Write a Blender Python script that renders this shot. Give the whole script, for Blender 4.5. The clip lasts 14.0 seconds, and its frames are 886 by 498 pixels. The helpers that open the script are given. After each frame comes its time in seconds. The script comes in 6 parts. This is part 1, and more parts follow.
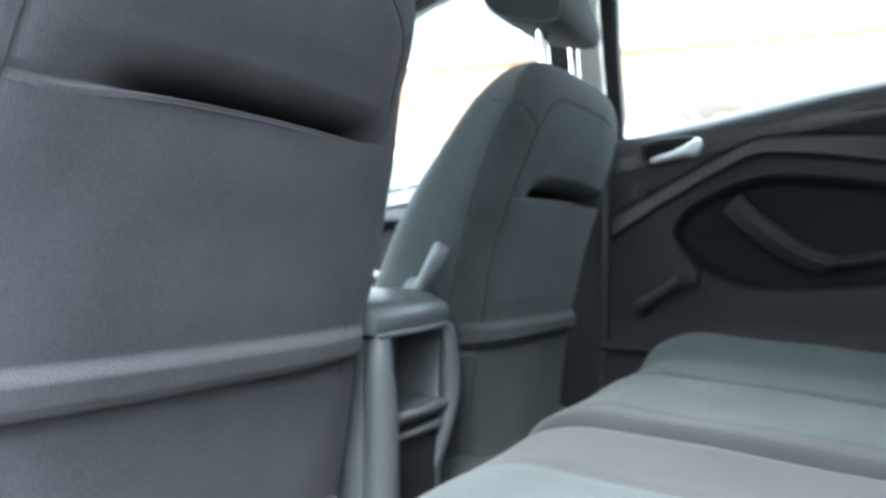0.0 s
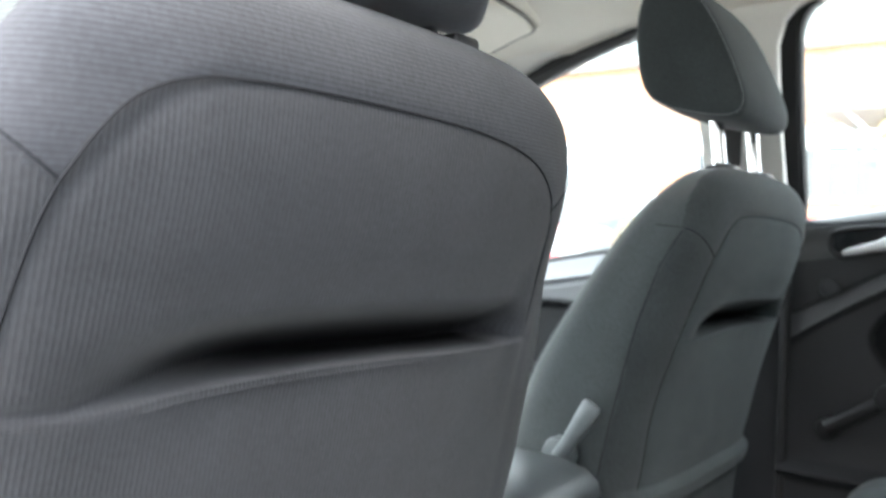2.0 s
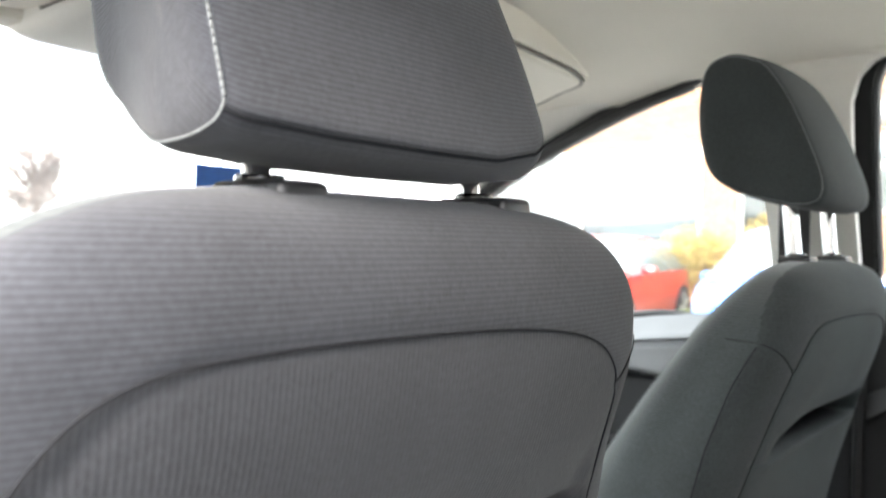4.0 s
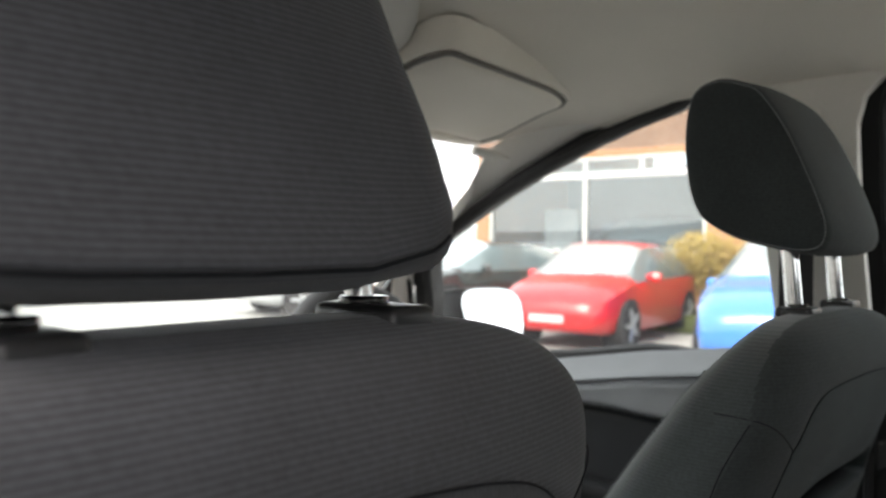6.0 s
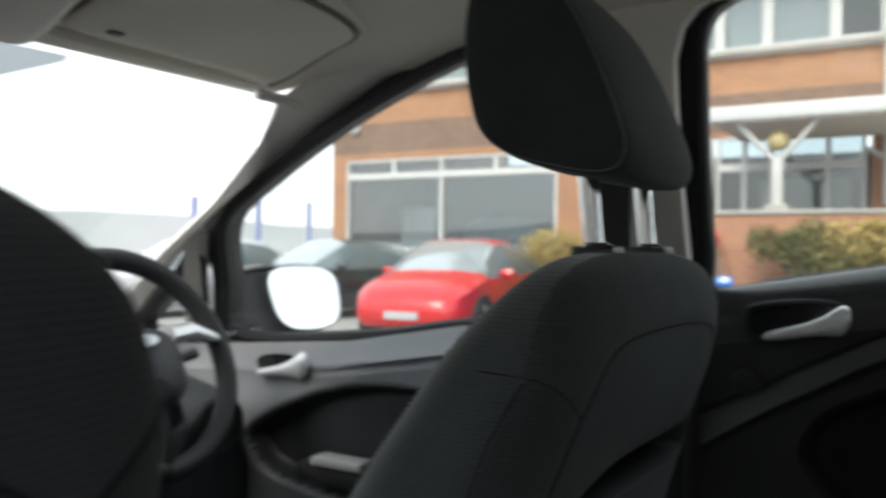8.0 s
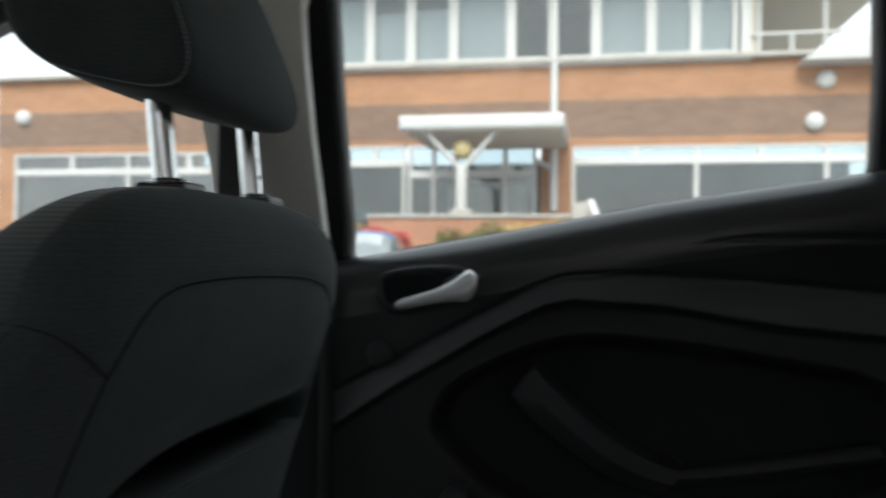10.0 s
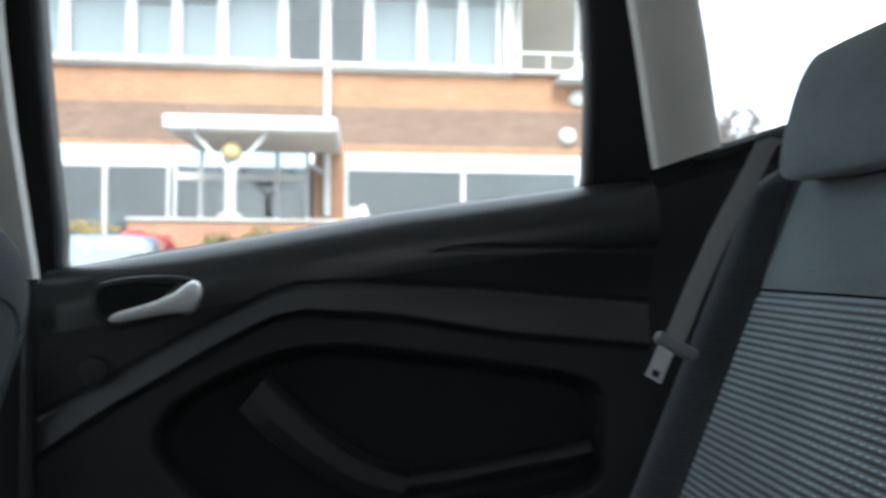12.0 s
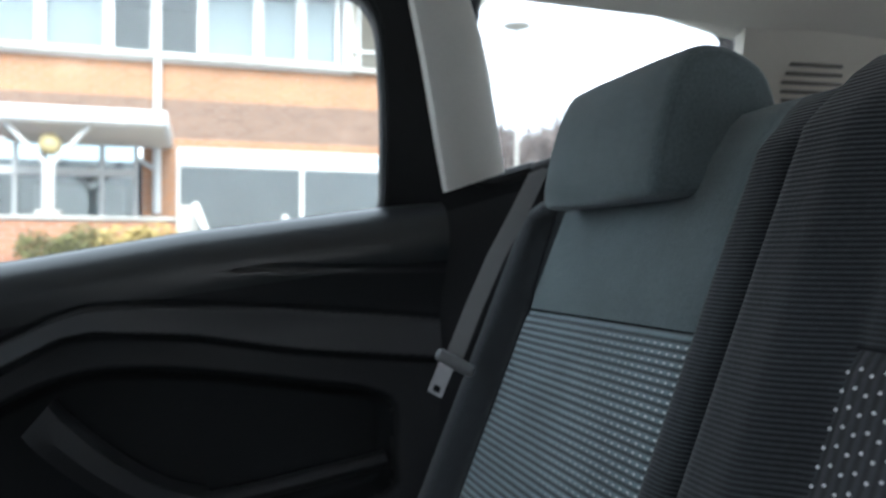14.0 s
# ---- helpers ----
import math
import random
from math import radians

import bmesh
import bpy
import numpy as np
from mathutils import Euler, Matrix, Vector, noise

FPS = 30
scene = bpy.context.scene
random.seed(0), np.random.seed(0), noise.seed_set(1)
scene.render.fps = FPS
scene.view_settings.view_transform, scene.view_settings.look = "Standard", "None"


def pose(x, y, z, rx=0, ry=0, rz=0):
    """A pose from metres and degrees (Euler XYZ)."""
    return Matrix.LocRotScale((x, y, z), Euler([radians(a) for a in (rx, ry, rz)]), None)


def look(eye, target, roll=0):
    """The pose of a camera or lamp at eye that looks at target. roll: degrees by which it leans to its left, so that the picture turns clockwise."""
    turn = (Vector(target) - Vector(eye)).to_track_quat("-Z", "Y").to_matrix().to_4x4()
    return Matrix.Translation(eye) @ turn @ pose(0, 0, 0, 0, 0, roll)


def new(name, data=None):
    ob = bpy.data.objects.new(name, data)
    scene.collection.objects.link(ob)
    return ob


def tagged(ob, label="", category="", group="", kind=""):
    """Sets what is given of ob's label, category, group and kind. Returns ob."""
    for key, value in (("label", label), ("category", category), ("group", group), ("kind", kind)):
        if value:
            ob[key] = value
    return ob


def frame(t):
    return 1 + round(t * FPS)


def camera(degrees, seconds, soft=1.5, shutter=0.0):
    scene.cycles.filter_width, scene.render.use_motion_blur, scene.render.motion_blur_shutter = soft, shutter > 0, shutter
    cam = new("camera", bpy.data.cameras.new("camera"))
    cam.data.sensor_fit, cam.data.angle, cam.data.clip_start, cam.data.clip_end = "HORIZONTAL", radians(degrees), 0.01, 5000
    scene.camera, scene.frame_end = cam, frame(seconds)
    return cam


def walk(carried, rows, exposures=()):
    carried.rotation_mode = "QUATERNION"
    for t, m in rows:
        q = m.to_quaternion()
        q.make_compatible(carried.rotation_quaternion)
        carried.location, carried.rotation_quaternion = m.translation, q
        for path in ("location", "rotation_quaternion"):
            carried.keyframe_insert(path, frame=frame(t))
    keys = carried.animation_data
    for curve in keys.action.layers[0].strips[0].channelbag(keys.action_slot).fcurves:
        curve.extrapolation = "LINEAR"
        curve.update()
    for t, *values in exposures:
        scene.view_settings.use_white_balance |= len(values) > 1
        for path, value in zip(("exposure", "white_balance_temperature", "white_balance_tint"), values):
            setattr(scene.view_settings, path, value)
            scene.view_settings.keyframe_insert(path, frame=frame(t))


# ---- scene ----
cam = camera(57.0, 14.0, soft=1.7, shutter=0.9)
cam.data.dof.use_dof, cam.data.dof.focus_distance, cam.data.dof.aperture_fstop = True, 0.43, 11.0
PATH = [
    (0, (-0.853, -0.438, 0.948), (0.916, 0.494, 0.916), 0.8),
    (0.5, (-0.827, -0.425, 0.977), (0.885, 0.608, 0.958), 0.5),
    (1, (-0.771, -0.388, 1.038), (0.889, 0.727, 0.999), 1.0),
    (1.5, (-0.732, -0.367, 1.075), (0.877, 0.82, 1.035), 1.1),
    (2, (-0.705, -0.337, 1.113), (0.888, 0.872, 1.074), 1.5),
    (2.5, (-0.682, -0.315, 1.141), (0.892, 0.919, 1.105), 1.5),
    (3, (-0.664, -0.299, 1.173), (0.886, 0.965, 1.144), 1.4),
    (3.5, (-0.652, -0.288, 1.197), (0.884, 0.993, 1.167), 1.5),
    (6, (-0.523, -0.251, 1.264), (0.999, 1.047, 1.247), 0.8),
    (6.5, (-0.483, -0.245, 1.247), (1.044, 1.047, 1.227), 1.8),
    (7, (-0.427, -0.24, 1.22), (1.135, 1.01, 1.206), 0.9),
    (7.5, (-0.353, -0.228, 1.206), (1.28, 0.927, 1.196), 0.6),
    (8, (-0.315, -0.226, 1.205), (1.404, 0.797, 1.195), 0.6),
    (8.5, (-0.26, -0.239, 1.192), (1.543, 0.627, 1.19), 0.6),
    (9, (-0.23, -0.253, 1.175), (1.648, 0.436, 1.176), 0.6),
    (11.5, (-0.179, -0.312, 1.155), (1.82, -0.384, 1.179), 0.3),
    (12, (-0.177, -0.325, 1.164), (1.813, -0.518, 1.19), 0.4),
    (12.5, (-0.187, -0.341, 1.158), (1.788, -0.655, 1.187), 0.4),
    (13, (-0.196, -0.357, 1.167), (1.758, -0.782, 1.195), 0.3),
    (13.5, (-0.21, -0.369, 1.173), (1.724, -0.88, 1.203), 0.4),
    (14, (-0.219, -0.371, 1.19), (1.698, -0.941, 1.211), 0.2),
]
walk(cam, [(t, look(e, g, r)) for t, e, g, r in PATH],
     [(0.0, 3.42, 5950, 4), (1.5, 3.32, 6350, 8), (2.5, 3.30, 6700, 11), (3.7, 3.27, 6900, 12), (5.8, 1.90, 7150, 13), (7.0, 1.62, 7000, 12), (8.5, 0.76, 6750, 10), (9.2, 0.74, 6750, 10), (11.3, 1.62, 6350, 10), (14.0, 1.92, 6000, 9)])

# ---- light ----
world = bpy.data.worlds.new("overcast_sky")
scene.world = world
world.use_nodes = True
wn = world.node_tree
wn.nodes.clear()
sky = wn.nodes.new("ShaderNodeTexSky")
sky.sky_type, sky.sun_disc = "NISHITA", False
sky.sun_elevation, sky.sun_rotation = radians(45), radians(267)
sky.air_density, sky.dust_density = 1.0, 3.0
cloud = wn.nodes.new("ShaderNodeMixRGB")
cloud.inputs["Fac"].default_value = 0.8
cloud.inputs["Color2"].default_value = (7.4, 7.9, 8.5, 1)
bg = wn.nodes.new("ShaderNodeBackground")
bg.inputs["Strength"].default_value = 0.13
wout = wn.nodes.new("ShaderNodeOutputWorld")
wn.links.new(sky.outputs[0], cloud.inputs["Color1"])
wn.links.new(cloud.outputs[0], bg.inputs["Color"])
wn.links.new(bg.outputs[0], wout.inputs["Surface"])

sun_data = bpy.data.lights.new("sun", "SUN")
sun_data.energy, sun_data.angle, sun_data.color = 2.0, radians(35), (1.0, 0.98, 0.95)
sun = new("sun", sun_data)
sun.matrix_world = look((-20, -1, 20), (0, 0, 0))


# ---- materials ----
def material(name, color, rough=0.6, metal=0.0, vary=0.12, scale=8.0, bump=0.0, bump_scale=120.0, coat=0.0, spec=0.5, sheen=0.0):
    """A surface with large stains, fine grain and a small relief."""
    m = bpy.data.materials.new(name)
    m.use_nodes = True
    nt = m.node_tree
    b = nt.nodes["Principled BSDF"]
    b.inputs["Roughness"].default_value, b.inputs["Metallic"].default_value = rough, metal
    b.inputs["Specular IOR Level"].default_value = spec
    b.inputs["Coat Weight"].default_value = coat
    b.inputs["Sheen Weight"].default_value = sheen
    tc = nt.nodes.new("ShaderNodeTexCoord")
    n1 = nt.nodes.new("ShaderNodeTexNoise")
    n1.inputs["Scale"].default_value, n1.inputs["Detail"].default_value = scale, 4
    n2 = nt.nodes.new("ShaderNodeTexNoise")
    n2.inputs["Scale"].default_value, n2.inputs["Detail"].default_value = bump_scale, 3
    add = nt.nodes.new("ShaderNodeMath")
    add.operation = "ADD"
    ramp = nt.nodes.new("ShaderNodeMapRange")
    ramp.inputs["From Min"].default_value, ramp.inputs["From Max"].default_value = 0.6, 1.4
    ramp.inputs["To Min"].default_value, ramp.inputs["To Max"].default_value = 1 - vary, 1 + vary
    mul = nt.nodes.new("ShaderNodeVectorMath")
    mul.operation = "SCALE"
    mul.inputs[0].default_value = color
    for n in (n1, n2):
        nt.links.new(tc.outputs["Object"], n.inputs["Vector"])
    nt.links.new(n1.outputs[0], add.inputs[0])
    nt.links.new(n2.outputs[0], add.inputs[1])
    nt.links.new(add.outputs[0], ramp.inputs["Value"])
    nt.links.new(ramp.outputs[0], mul.inputs["Scale"])
    nt.links.new(mul.outputs[0], b.inputs["Base Color"])
    if bump:
        bp = nt.nodes.new("ShaderNodeBump")
        bp.inputs["Strength"].default_value, bp.inputs["Distance"].default_value = 0.6, bump
        nt.links.new(n2.outputs[0], bp.inputs["Height"])
        nt.links.new(bp.outputs[0], b.inputs["Normal"])
    return m


def fabric(name, color, axis=2, pitch=0.0018, depth=0.00010, contrast=0.11, sheen=0.3, thin=1.0, run=False, mouth_shade=False):
    """Woven seat cloth with fine ribs across one axis of the object, and a fluffy grain."""
    m = material(name, color, 0.95, vary=0.26, scale=14, bump=0.0004, bump_scale=330, spec=0.12, sheen=sheen)
    nt = m.node_tree
    b = nt.nodes["Principled BSDF"]
    b.inputs["Sheen Roughness"].default_value = 0.6
    tc = nt.nodes.new("ShaderNodeTexCoord")
    sep = nt.nodes.new("ShaderNodeSeparateXYZ")
    nt.links.new(tc.outputs["Object"], sep.inputs[0])
    k = nt.nodes.new("ShaderNodeMath")
    k.operation = "MULTIPLY"
    k.inputs[1].default_value = 2 * math.pi / pitch
    if run:
        length = nt.nodes.new("ShaderNodeAttribute")
        length.attribute_name = "run"
        nt.links.new(length.outputs["Fac"], k.inputs[0])
    else:
        nt.links.new(sep.outputs[axis], k.inputs[0])
    s = nt.nodes.new("ShaderNodeMath")
    s.operation = "SINE"
    nt.links.new(k.outputs[0], s.inputs[0])
    if thin > 1:
        # narrow bright ribs between wide dark furrows
        lift = nt.nodes.new("ShaderNodeMath")
        lift.operation = "MULTIPLY_ADD"
        lift.inputs[1].default_value, lift.inputs[2].default_value = 0.5, 0.5
        nt.links.new(s.outputs[0], lift.inputs[0])
        peak = nt.nodes.new("ShaderNodeMath")
        peak.operation = "POWER"
        peak.inputs[1].default_value = thin
        nt.links.new(lift.outputs[0], peak.inputs[0])
        s = nt.nodes.new("ShaderNodeMath")
        s.operation = "MULTIPLY_ADD"
        s.inputs[1].default_value, s.inputs[2].default_value = 2.0, -1.0
        nt.links.new(peak.outputs[0], s.inputs[0])
    r = nt.nodes.new("ShaderNodeMapRange")
    r.inputs["From Min"].default_value, r.inputs["From Max"].default_value = -1, 1
    r.inputs["To Min"].default_value, r.inputs["To Max"].default_value = 1 - contrast, 1 + contrast
    nt.links.new(s.outputs[0], r.inputs["Value"])
    old = b.inputs["Base Color"].links[0].from_socket
    mul = nt.nodes.new("ShaderNodeVectorMath")
    mul.operation = "SCALE"
    nt.links.new(old, mul.inputs[0])
    nt.links.new(r.outputs[0], mul.inputs["Scale"])
    nt.links.new(mul.outputs[0], b.inputs["Base Color"])
    if mouth_shade:
        # shade in the map pocket's mouth, put into the cloth colour as near-black
        shade_mask = nt.nodes.new("ShaderNodeAttribute")
        shade_mask.attribute_name = "mouth_shade"
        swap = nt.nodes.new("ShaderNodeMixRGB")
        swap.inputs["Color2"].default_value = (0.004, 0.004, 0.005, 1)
        nt.links.new(shade_mask.outputs["Fac"], swap.inputs["Fac"])
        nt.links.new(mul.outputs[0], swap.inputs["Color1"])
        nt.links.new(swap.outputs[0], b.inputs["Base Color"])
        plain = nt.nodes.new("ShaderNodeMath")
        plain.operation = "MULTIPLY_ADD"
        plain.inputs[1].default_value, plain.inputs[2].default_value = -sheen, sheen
        nt.links.new(shade_mask.outputs["Fac"], plain.inputs[0])
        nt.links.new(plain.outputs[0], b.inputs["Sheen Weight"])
    first = b.inputs["Normal"].links[0].from_socket
    bp = nt.nodes.new("ShaderNodeBump")
    bp.inputs["Strength"].default_value, bp.inputs["Distance"].default_value = 0.8, depth
    nt.links.new(s.outputs[0], bp.inputs["Height"])
    nt.links.new(first, bp.inputs["Normal"])
    nt.links.new(bp.outputs[0], b.inputs["Normal"])
    return m


def brickwork(name, c1, c2, mortar, w=0.225, h=0.075):
    """Courses of brick with mortar joints on a wall that runs along y."""
    m = bpy.data.materials.new(name)
    m.use_nodes = True
    nt = m.node_tree
    b = nt.nodes["Principled BSDF"]
    b.inputs["Roughness"].default_value = 0.9
    tc = nt.nodes.new("ShaderNodeTexCoord")
    sep = nt.nodes.new("ShaderNodeSeparateXYZ")
    com = nt.nodes.new("ShaderNodeCombineXYZ")
    nt.links.new(tc.outputs["Object"], sep.inputs[0])
    along = nt.nodes.new("ShaderNodeMath")
    along.operation = "ADD"
    nt.links.new(sep.outputs[0], along.inputs[0])
    nt.links.new(sep.outputs[1], along.inputs[1])
    nt.links.new(along.outputs[0], com.inputs[0])
    nt.links.new(sep.outputs[2], com.inputs[1])
    br = nt.nodes.new("ShaderNodeTexBrick")
    br.inputs["Scale"].default_value = 1.0
    br.inputs["Brick Width"].default_value, br.inputs["Row Height"].default_value = w, h
    br.inputs["Mortar Size"].default_value = 0.006
    br.inputs["Color1"].default_value, br.inputs["Color2"].default_value = (*c1, 1), (*c2, 1)
    br.inputs["Mortar"].default_value = (*mortar, 1)
    nt.links.new(com.outputs[0], br.inputs["Vector"])
    noi = nt.nodes.new("ShaderNodeTexNoise")
    noi.inputs["Scale"].default_value = 1.2
    nt.links.new(tc.outputs["Object"], noi.inputs["Vector"])
    r = nt.nodes.new("ShaderNodeMapRange")
    r.inputs["To Min"].default_value, r.inputs["To Max"].default_value = 0.75, 1.2
    nt.links.new(noi.outputs[0], r.inputs["Value"])
    mul = nt.nodes.new("ShaderNodeVectorMath")
    mul.operation = "SCALE"
    nt.links.new(br.outputs["Color"], mul.inputs[0])
    nt.links.new(r.outputs[0], mul.inputs["Scale"])
    nt.links.new(mul.outputs[0], b.inputs["Base Color"])
    bp = nt.nodes.new("ShaderNodeBump")
    bp.inputs["Strength"].default_value, bp.inputs["Distance"].default_value, bp.invert = 0.6, 0.006, True
    nt.links.new(br.outputs["Fac"], bp.inputs["Height"])
    nt.links.new(bp.outputs[0], b.inputs["Normal"])
    return m


def glass(name, tint=(1, 1, 1), rough=0.0, dust=0.0, least=0.03):
    """Thin clear sheet: passes light straight on and mirrors a little of the surroundings."""
    m = bpy.data.materials.new(name)
    m.use_nodes = True
    nt = m.node_tree
    nt.nodes.clear()
    out = nt.nodes.new("ShaderNodeOutputMaterial")
    clear = nt.nodes.new("ShaderNodeBsdfTransparent")
    clear.inputs[0].default_value = (*tint, 1)
    gloss = nt.nodes.new("ShaderNodeBsdfGlossy")
    gloss.inputs["Roughness"].default_value = rough
    lw = nt.nodes.new("ShaderNodeLayerWeight")
    lw.inputs[0].default_value = 0.5
    pw = nt.nodes.new("ShaderNodeMath")
    pw.operation = "POWER"
    pw.inputs[1].default_value = 4.0
    nt.links.new(lw.outputs["Facing"], pw.inputs[0])
    fres = nt.nodes.new("ShaderNodeMapRange")
    fres.inputs["To Min"].default_value, fres.inputs["To Max"].default_value = least, 0.6
    nt.links.new(pw.outputs[0], fres.inputs["Value"])
    mix = nt.nodes.new("ShaderNodeMixShader")
    nt.links.new(fres.outputs[0], mix.inputs[0])
    nt.links.new(clear.outputs[0], mix.inputs[1])
    nt.links.new(gloss.outputs[0], mix.inputs[2])
    nt.links.new(mix.outputs[0], out.inputs[0])
    if dust:
        # a thin film of dust that scatters daylight
        film = nt.nodes.new("ShaderNodeBsdfTranslucent")
        film.inputs[0].default_value = (0.85, 0.86, 0.88, 1)
        grain = nt.nodes.new("ShaderNodeTexNoise")
        grain.inputs["Scale"].default_value, grain.inputs["Detail"].default_value = 6.0, 6
        amount = nt.nodes.new("ShaderNodeMapRange")
        amount.inputs["To Min"].default_value, amount.inputs["To Max"].default_value = dust * 0.5, dust * 1.5
        tc = nt.nodes.new("ShaderNodeTexCoord")
        nt.links.new(tc.outputs["Object"], grain.inputs["Vector"])
        nt.links.new(grain.outputs[0], amount.inputs["Value"])
        over = nt.nodes.new("ShaderNodeMixShader")
        nt.links.new(amount.outputs[0], over.inputs[0])
        nt.links.new(mix.outputs[0], over.inputs[1])
        nt.links.new(film.outputs[0], over.inputs[2])
        nt.links.new(over.outputs[0], out.inputs[0])
    return m


# rib contrast puts the light caught on the weave's relief into the colour
CLOTH = fabric("charcoal_ribbed_cloth", (0.047, 0.050, 0.059), pitch=0.0026, contrast=0.20, depth=0.00004, sheen=0.18, thin=1.6, run=True)
# driver's smoother copy of the charcoal, greenish window light put into its colour
CLOTH_GREEN_LIT = fabric("charcoal_smooth_cloth_green_lit", (0.0444, 0.0522, 0.0540), pitch=0.0031, contrast=0.06, depth=0.00003, sheen=0.12)
CLOTH_REAR = fabric("charcoal_coarse_ribbed_cloth", (0.0338, 0.0387, 0.0438), pitch=0.0026, contrast=0.6, depth=0.0004, sheen=0.2, thin=1.5)
CLOTH_SIDE = fabric("charcoal_side_cloth", (0.0492, 0.0588, 0.0600), axis=2, pitch=0.0028, contrast=0.07)
KNIT = fabric("charcoal_knit_back_cloth", (0.046, 0.048, 0.054), axis=0, pitch=0.0028, contrast=0.07, depth=0.00005, sheen=0.15, mouth_shade=True)
# driver's knit: the same cloth, tinted for the green light on it
KNIT_GREEN_LIT = fabric("charcoal_knit_back_cloth_green_lit", (0.0432, 0.0552, 0.0570), axis=0, pitch=0.0017, contrast=0.05, depth=0.0001, sheen=0.12, mouth_shade=True)
KNIT_REAR = fabric("slate_knit_cloth", (0.1274, 0.1612, 0.1703), axis=0, pitch=0.0016, contrast=0.06, depth=0.0001)
INSERT = fabric("grey_ribbed_insert_cloth", (0.1624, 0.2072, 0.2240), axis=2, pitch=0.0060, contrast=0.75, depth=0.0012)
INSERT_DARK = fabric("dark_dotted_insert_cloth", (0.030, 0.032, 0.037), axis=0, pitch=0.006, contrast=0.4)
DOT = material("pale_woven_dot", (0.82, 0.83, 0.84), 0.9)
THREAD = material("pale_stitching_thread", (0.20, 0.215, 0.22), 0.8)
SEAM = material("dark_seam_thread", (0.020, 0.021, 0.024), 0.9, spec=0.1)
PLASTIC = material("dark_grained_plastic", (0.026, 0.027, 0.029), 0.55, bump=0.0003, bump_scale=700, vary=0.2, spec=0.28)
PLASTIC_MID = material("charcoal_soft_plastic", (0.026, 0.028, 0.031), 0.5, bump=0.0003, bump_scale=600, vary=0.18)
RAIL = material("soft_dark_rail_plastic", (0.0225, 0.0245, 0.0262), 0.30, bump=0.0001, bump_scale=600, vary=0.15, spec=0.7)
STEEL = material("dull_steel", (0.38, 0.39, 0.41), 0.35, metal=0.9)
DOOR_GREY = material("grey_front_door_plastic", (0.175, 0.180, 0.190), 0.36, bump=0.0003, bump_scale=600, vary=0.15)
PLASTIC_GREY = material("grey_console_plastic", (0.088, 0.098, 0.103), 0.42, bump=0.0002, bump_scale=600, vary=0.12)
SILVER = material("pale_silver_plastic", (0.82, 0.83, 0.84), 0.25, metal=0.45, vary=0.05)
CUSHION = fabric("slate_cushion_cloth", (0.0328, 0.0436, 0.0464), axis=0, pitch=0.0016, contrast=0.06, sheen=0.10)
CUSHION_BACK = fabric("dark_slate_cushion_cloth", (0.036, 0.049, 0.054), axis=0, pitch=0.0016, contrast=0.06, sheen=0.10)
CUSHION_SIDE = fabric("charcoal_cushion_cloth", (0.0272, 0.0292, 0.0324), axis=0, pitch=0.002, contrast=0.06, sheen=0.10)
BAND_PLASTIC = material("grey_door_band_plastic", (0.046, 0.047, 0.050), 0.5, bump=0.0003, bump_scale=600, vary=0.15)
DOOR_CLOTH = material("black_door_insert_cloth", (0.021, 0.0225, 0.024), 0.95, bump=0.0003, bump_scale=900, spec=0.2)
RUBBER = material("black_rubber_seal", (0.010, 0.010, 0.011), 0.55, vary=0.2)
GLOSS_BLACK = material("gloss_black_trim", (0.008, 0.008, 0.009), 0.15, vary=0.1, coat=0.4)
LEVER = material("pale_grey_lever_plastic", (0.13, 0.146, 0.150), 0.4, vary=0.08)
GUIDE = material("satin_black_guide_plastic", (0.030, 0.030, 0.032), 0.32, vary=0.1, bump=0.0001, bump_scale=700)
HEADLINE = material("beige_woven_headlining", (0.84, 0.79, 0.71), 0.95, bump=0.0004, bump_scale=800, vary=0.07, scale=5, spec=0.1)
TRIM_BEIGE = material("beige_pillar_plastic", (0.80, 0.77, 0.72), 0.6, bump=0.0002, bump_scale=500, vary=0.07)
CHROME = material("polished_chrome", (0.85, 0.86, 0.87), 0.12, metal=1.0, vary=0.05)
SATIN = material("satin_silver_plastic", (0.62, 0.63, 0.65), 0.3, metal=0.7, vary=0.06)
BELT = material("grey_seat_belt_webbing", (0.12, 0.115, 0.115), 0.8, bump=0.0004, bump_scale=1200)
CARPET = material("black_carpet", (0.015, 0.015, 0.016), 1.0, bump=0.002, bump_scale=500, vary=0.3)
PAINT = material("white_car_paint", (0.75, 0.76, 0.76), 0.25, coat=0.5, vary=0.04)
CLEAR = glass("car_window_glass", (0.885, 0.94, 0.92), dust=0.020)
TINTED = glass("tailgate_glass", (0.93, 0.95, 0.94))
MIRROR = material("mirror_silver", (0.9, 0.91, 0.92), 0.02, metal=1.0, vary=0.01)
TONGUE_GREY = material("light_grey_buckle_plastic", (0.20, 0.205, 0.215), 0.45)
BLUE = material("blue_plastic_tag", (0.03, 0.17, 0.62), 0.5)

BRICK_ORANGE = brickwork("orange_brick", (0.40, 0.185, 0.088), (0.33, 0.155, 0.075), (0.33, 0.28, 0.23))
BRICK_BROWN = brickwork("brown_brick", (0.215, 0.13, 0.09), (0.175, 0.105, 0.075), (0.24, 0.20, 0.165))
BRICK_RED = brickwork("red_garden_wall_brick", (0.36, 0.15, 0.085), (0.42, 0.19, 0.10), (0.36, 0.31, 0.26))
WHITE_PAINT = material("white_window_paint", (0.52, 0.52, 0.51), 0.5, vary=0.06, scale=2)
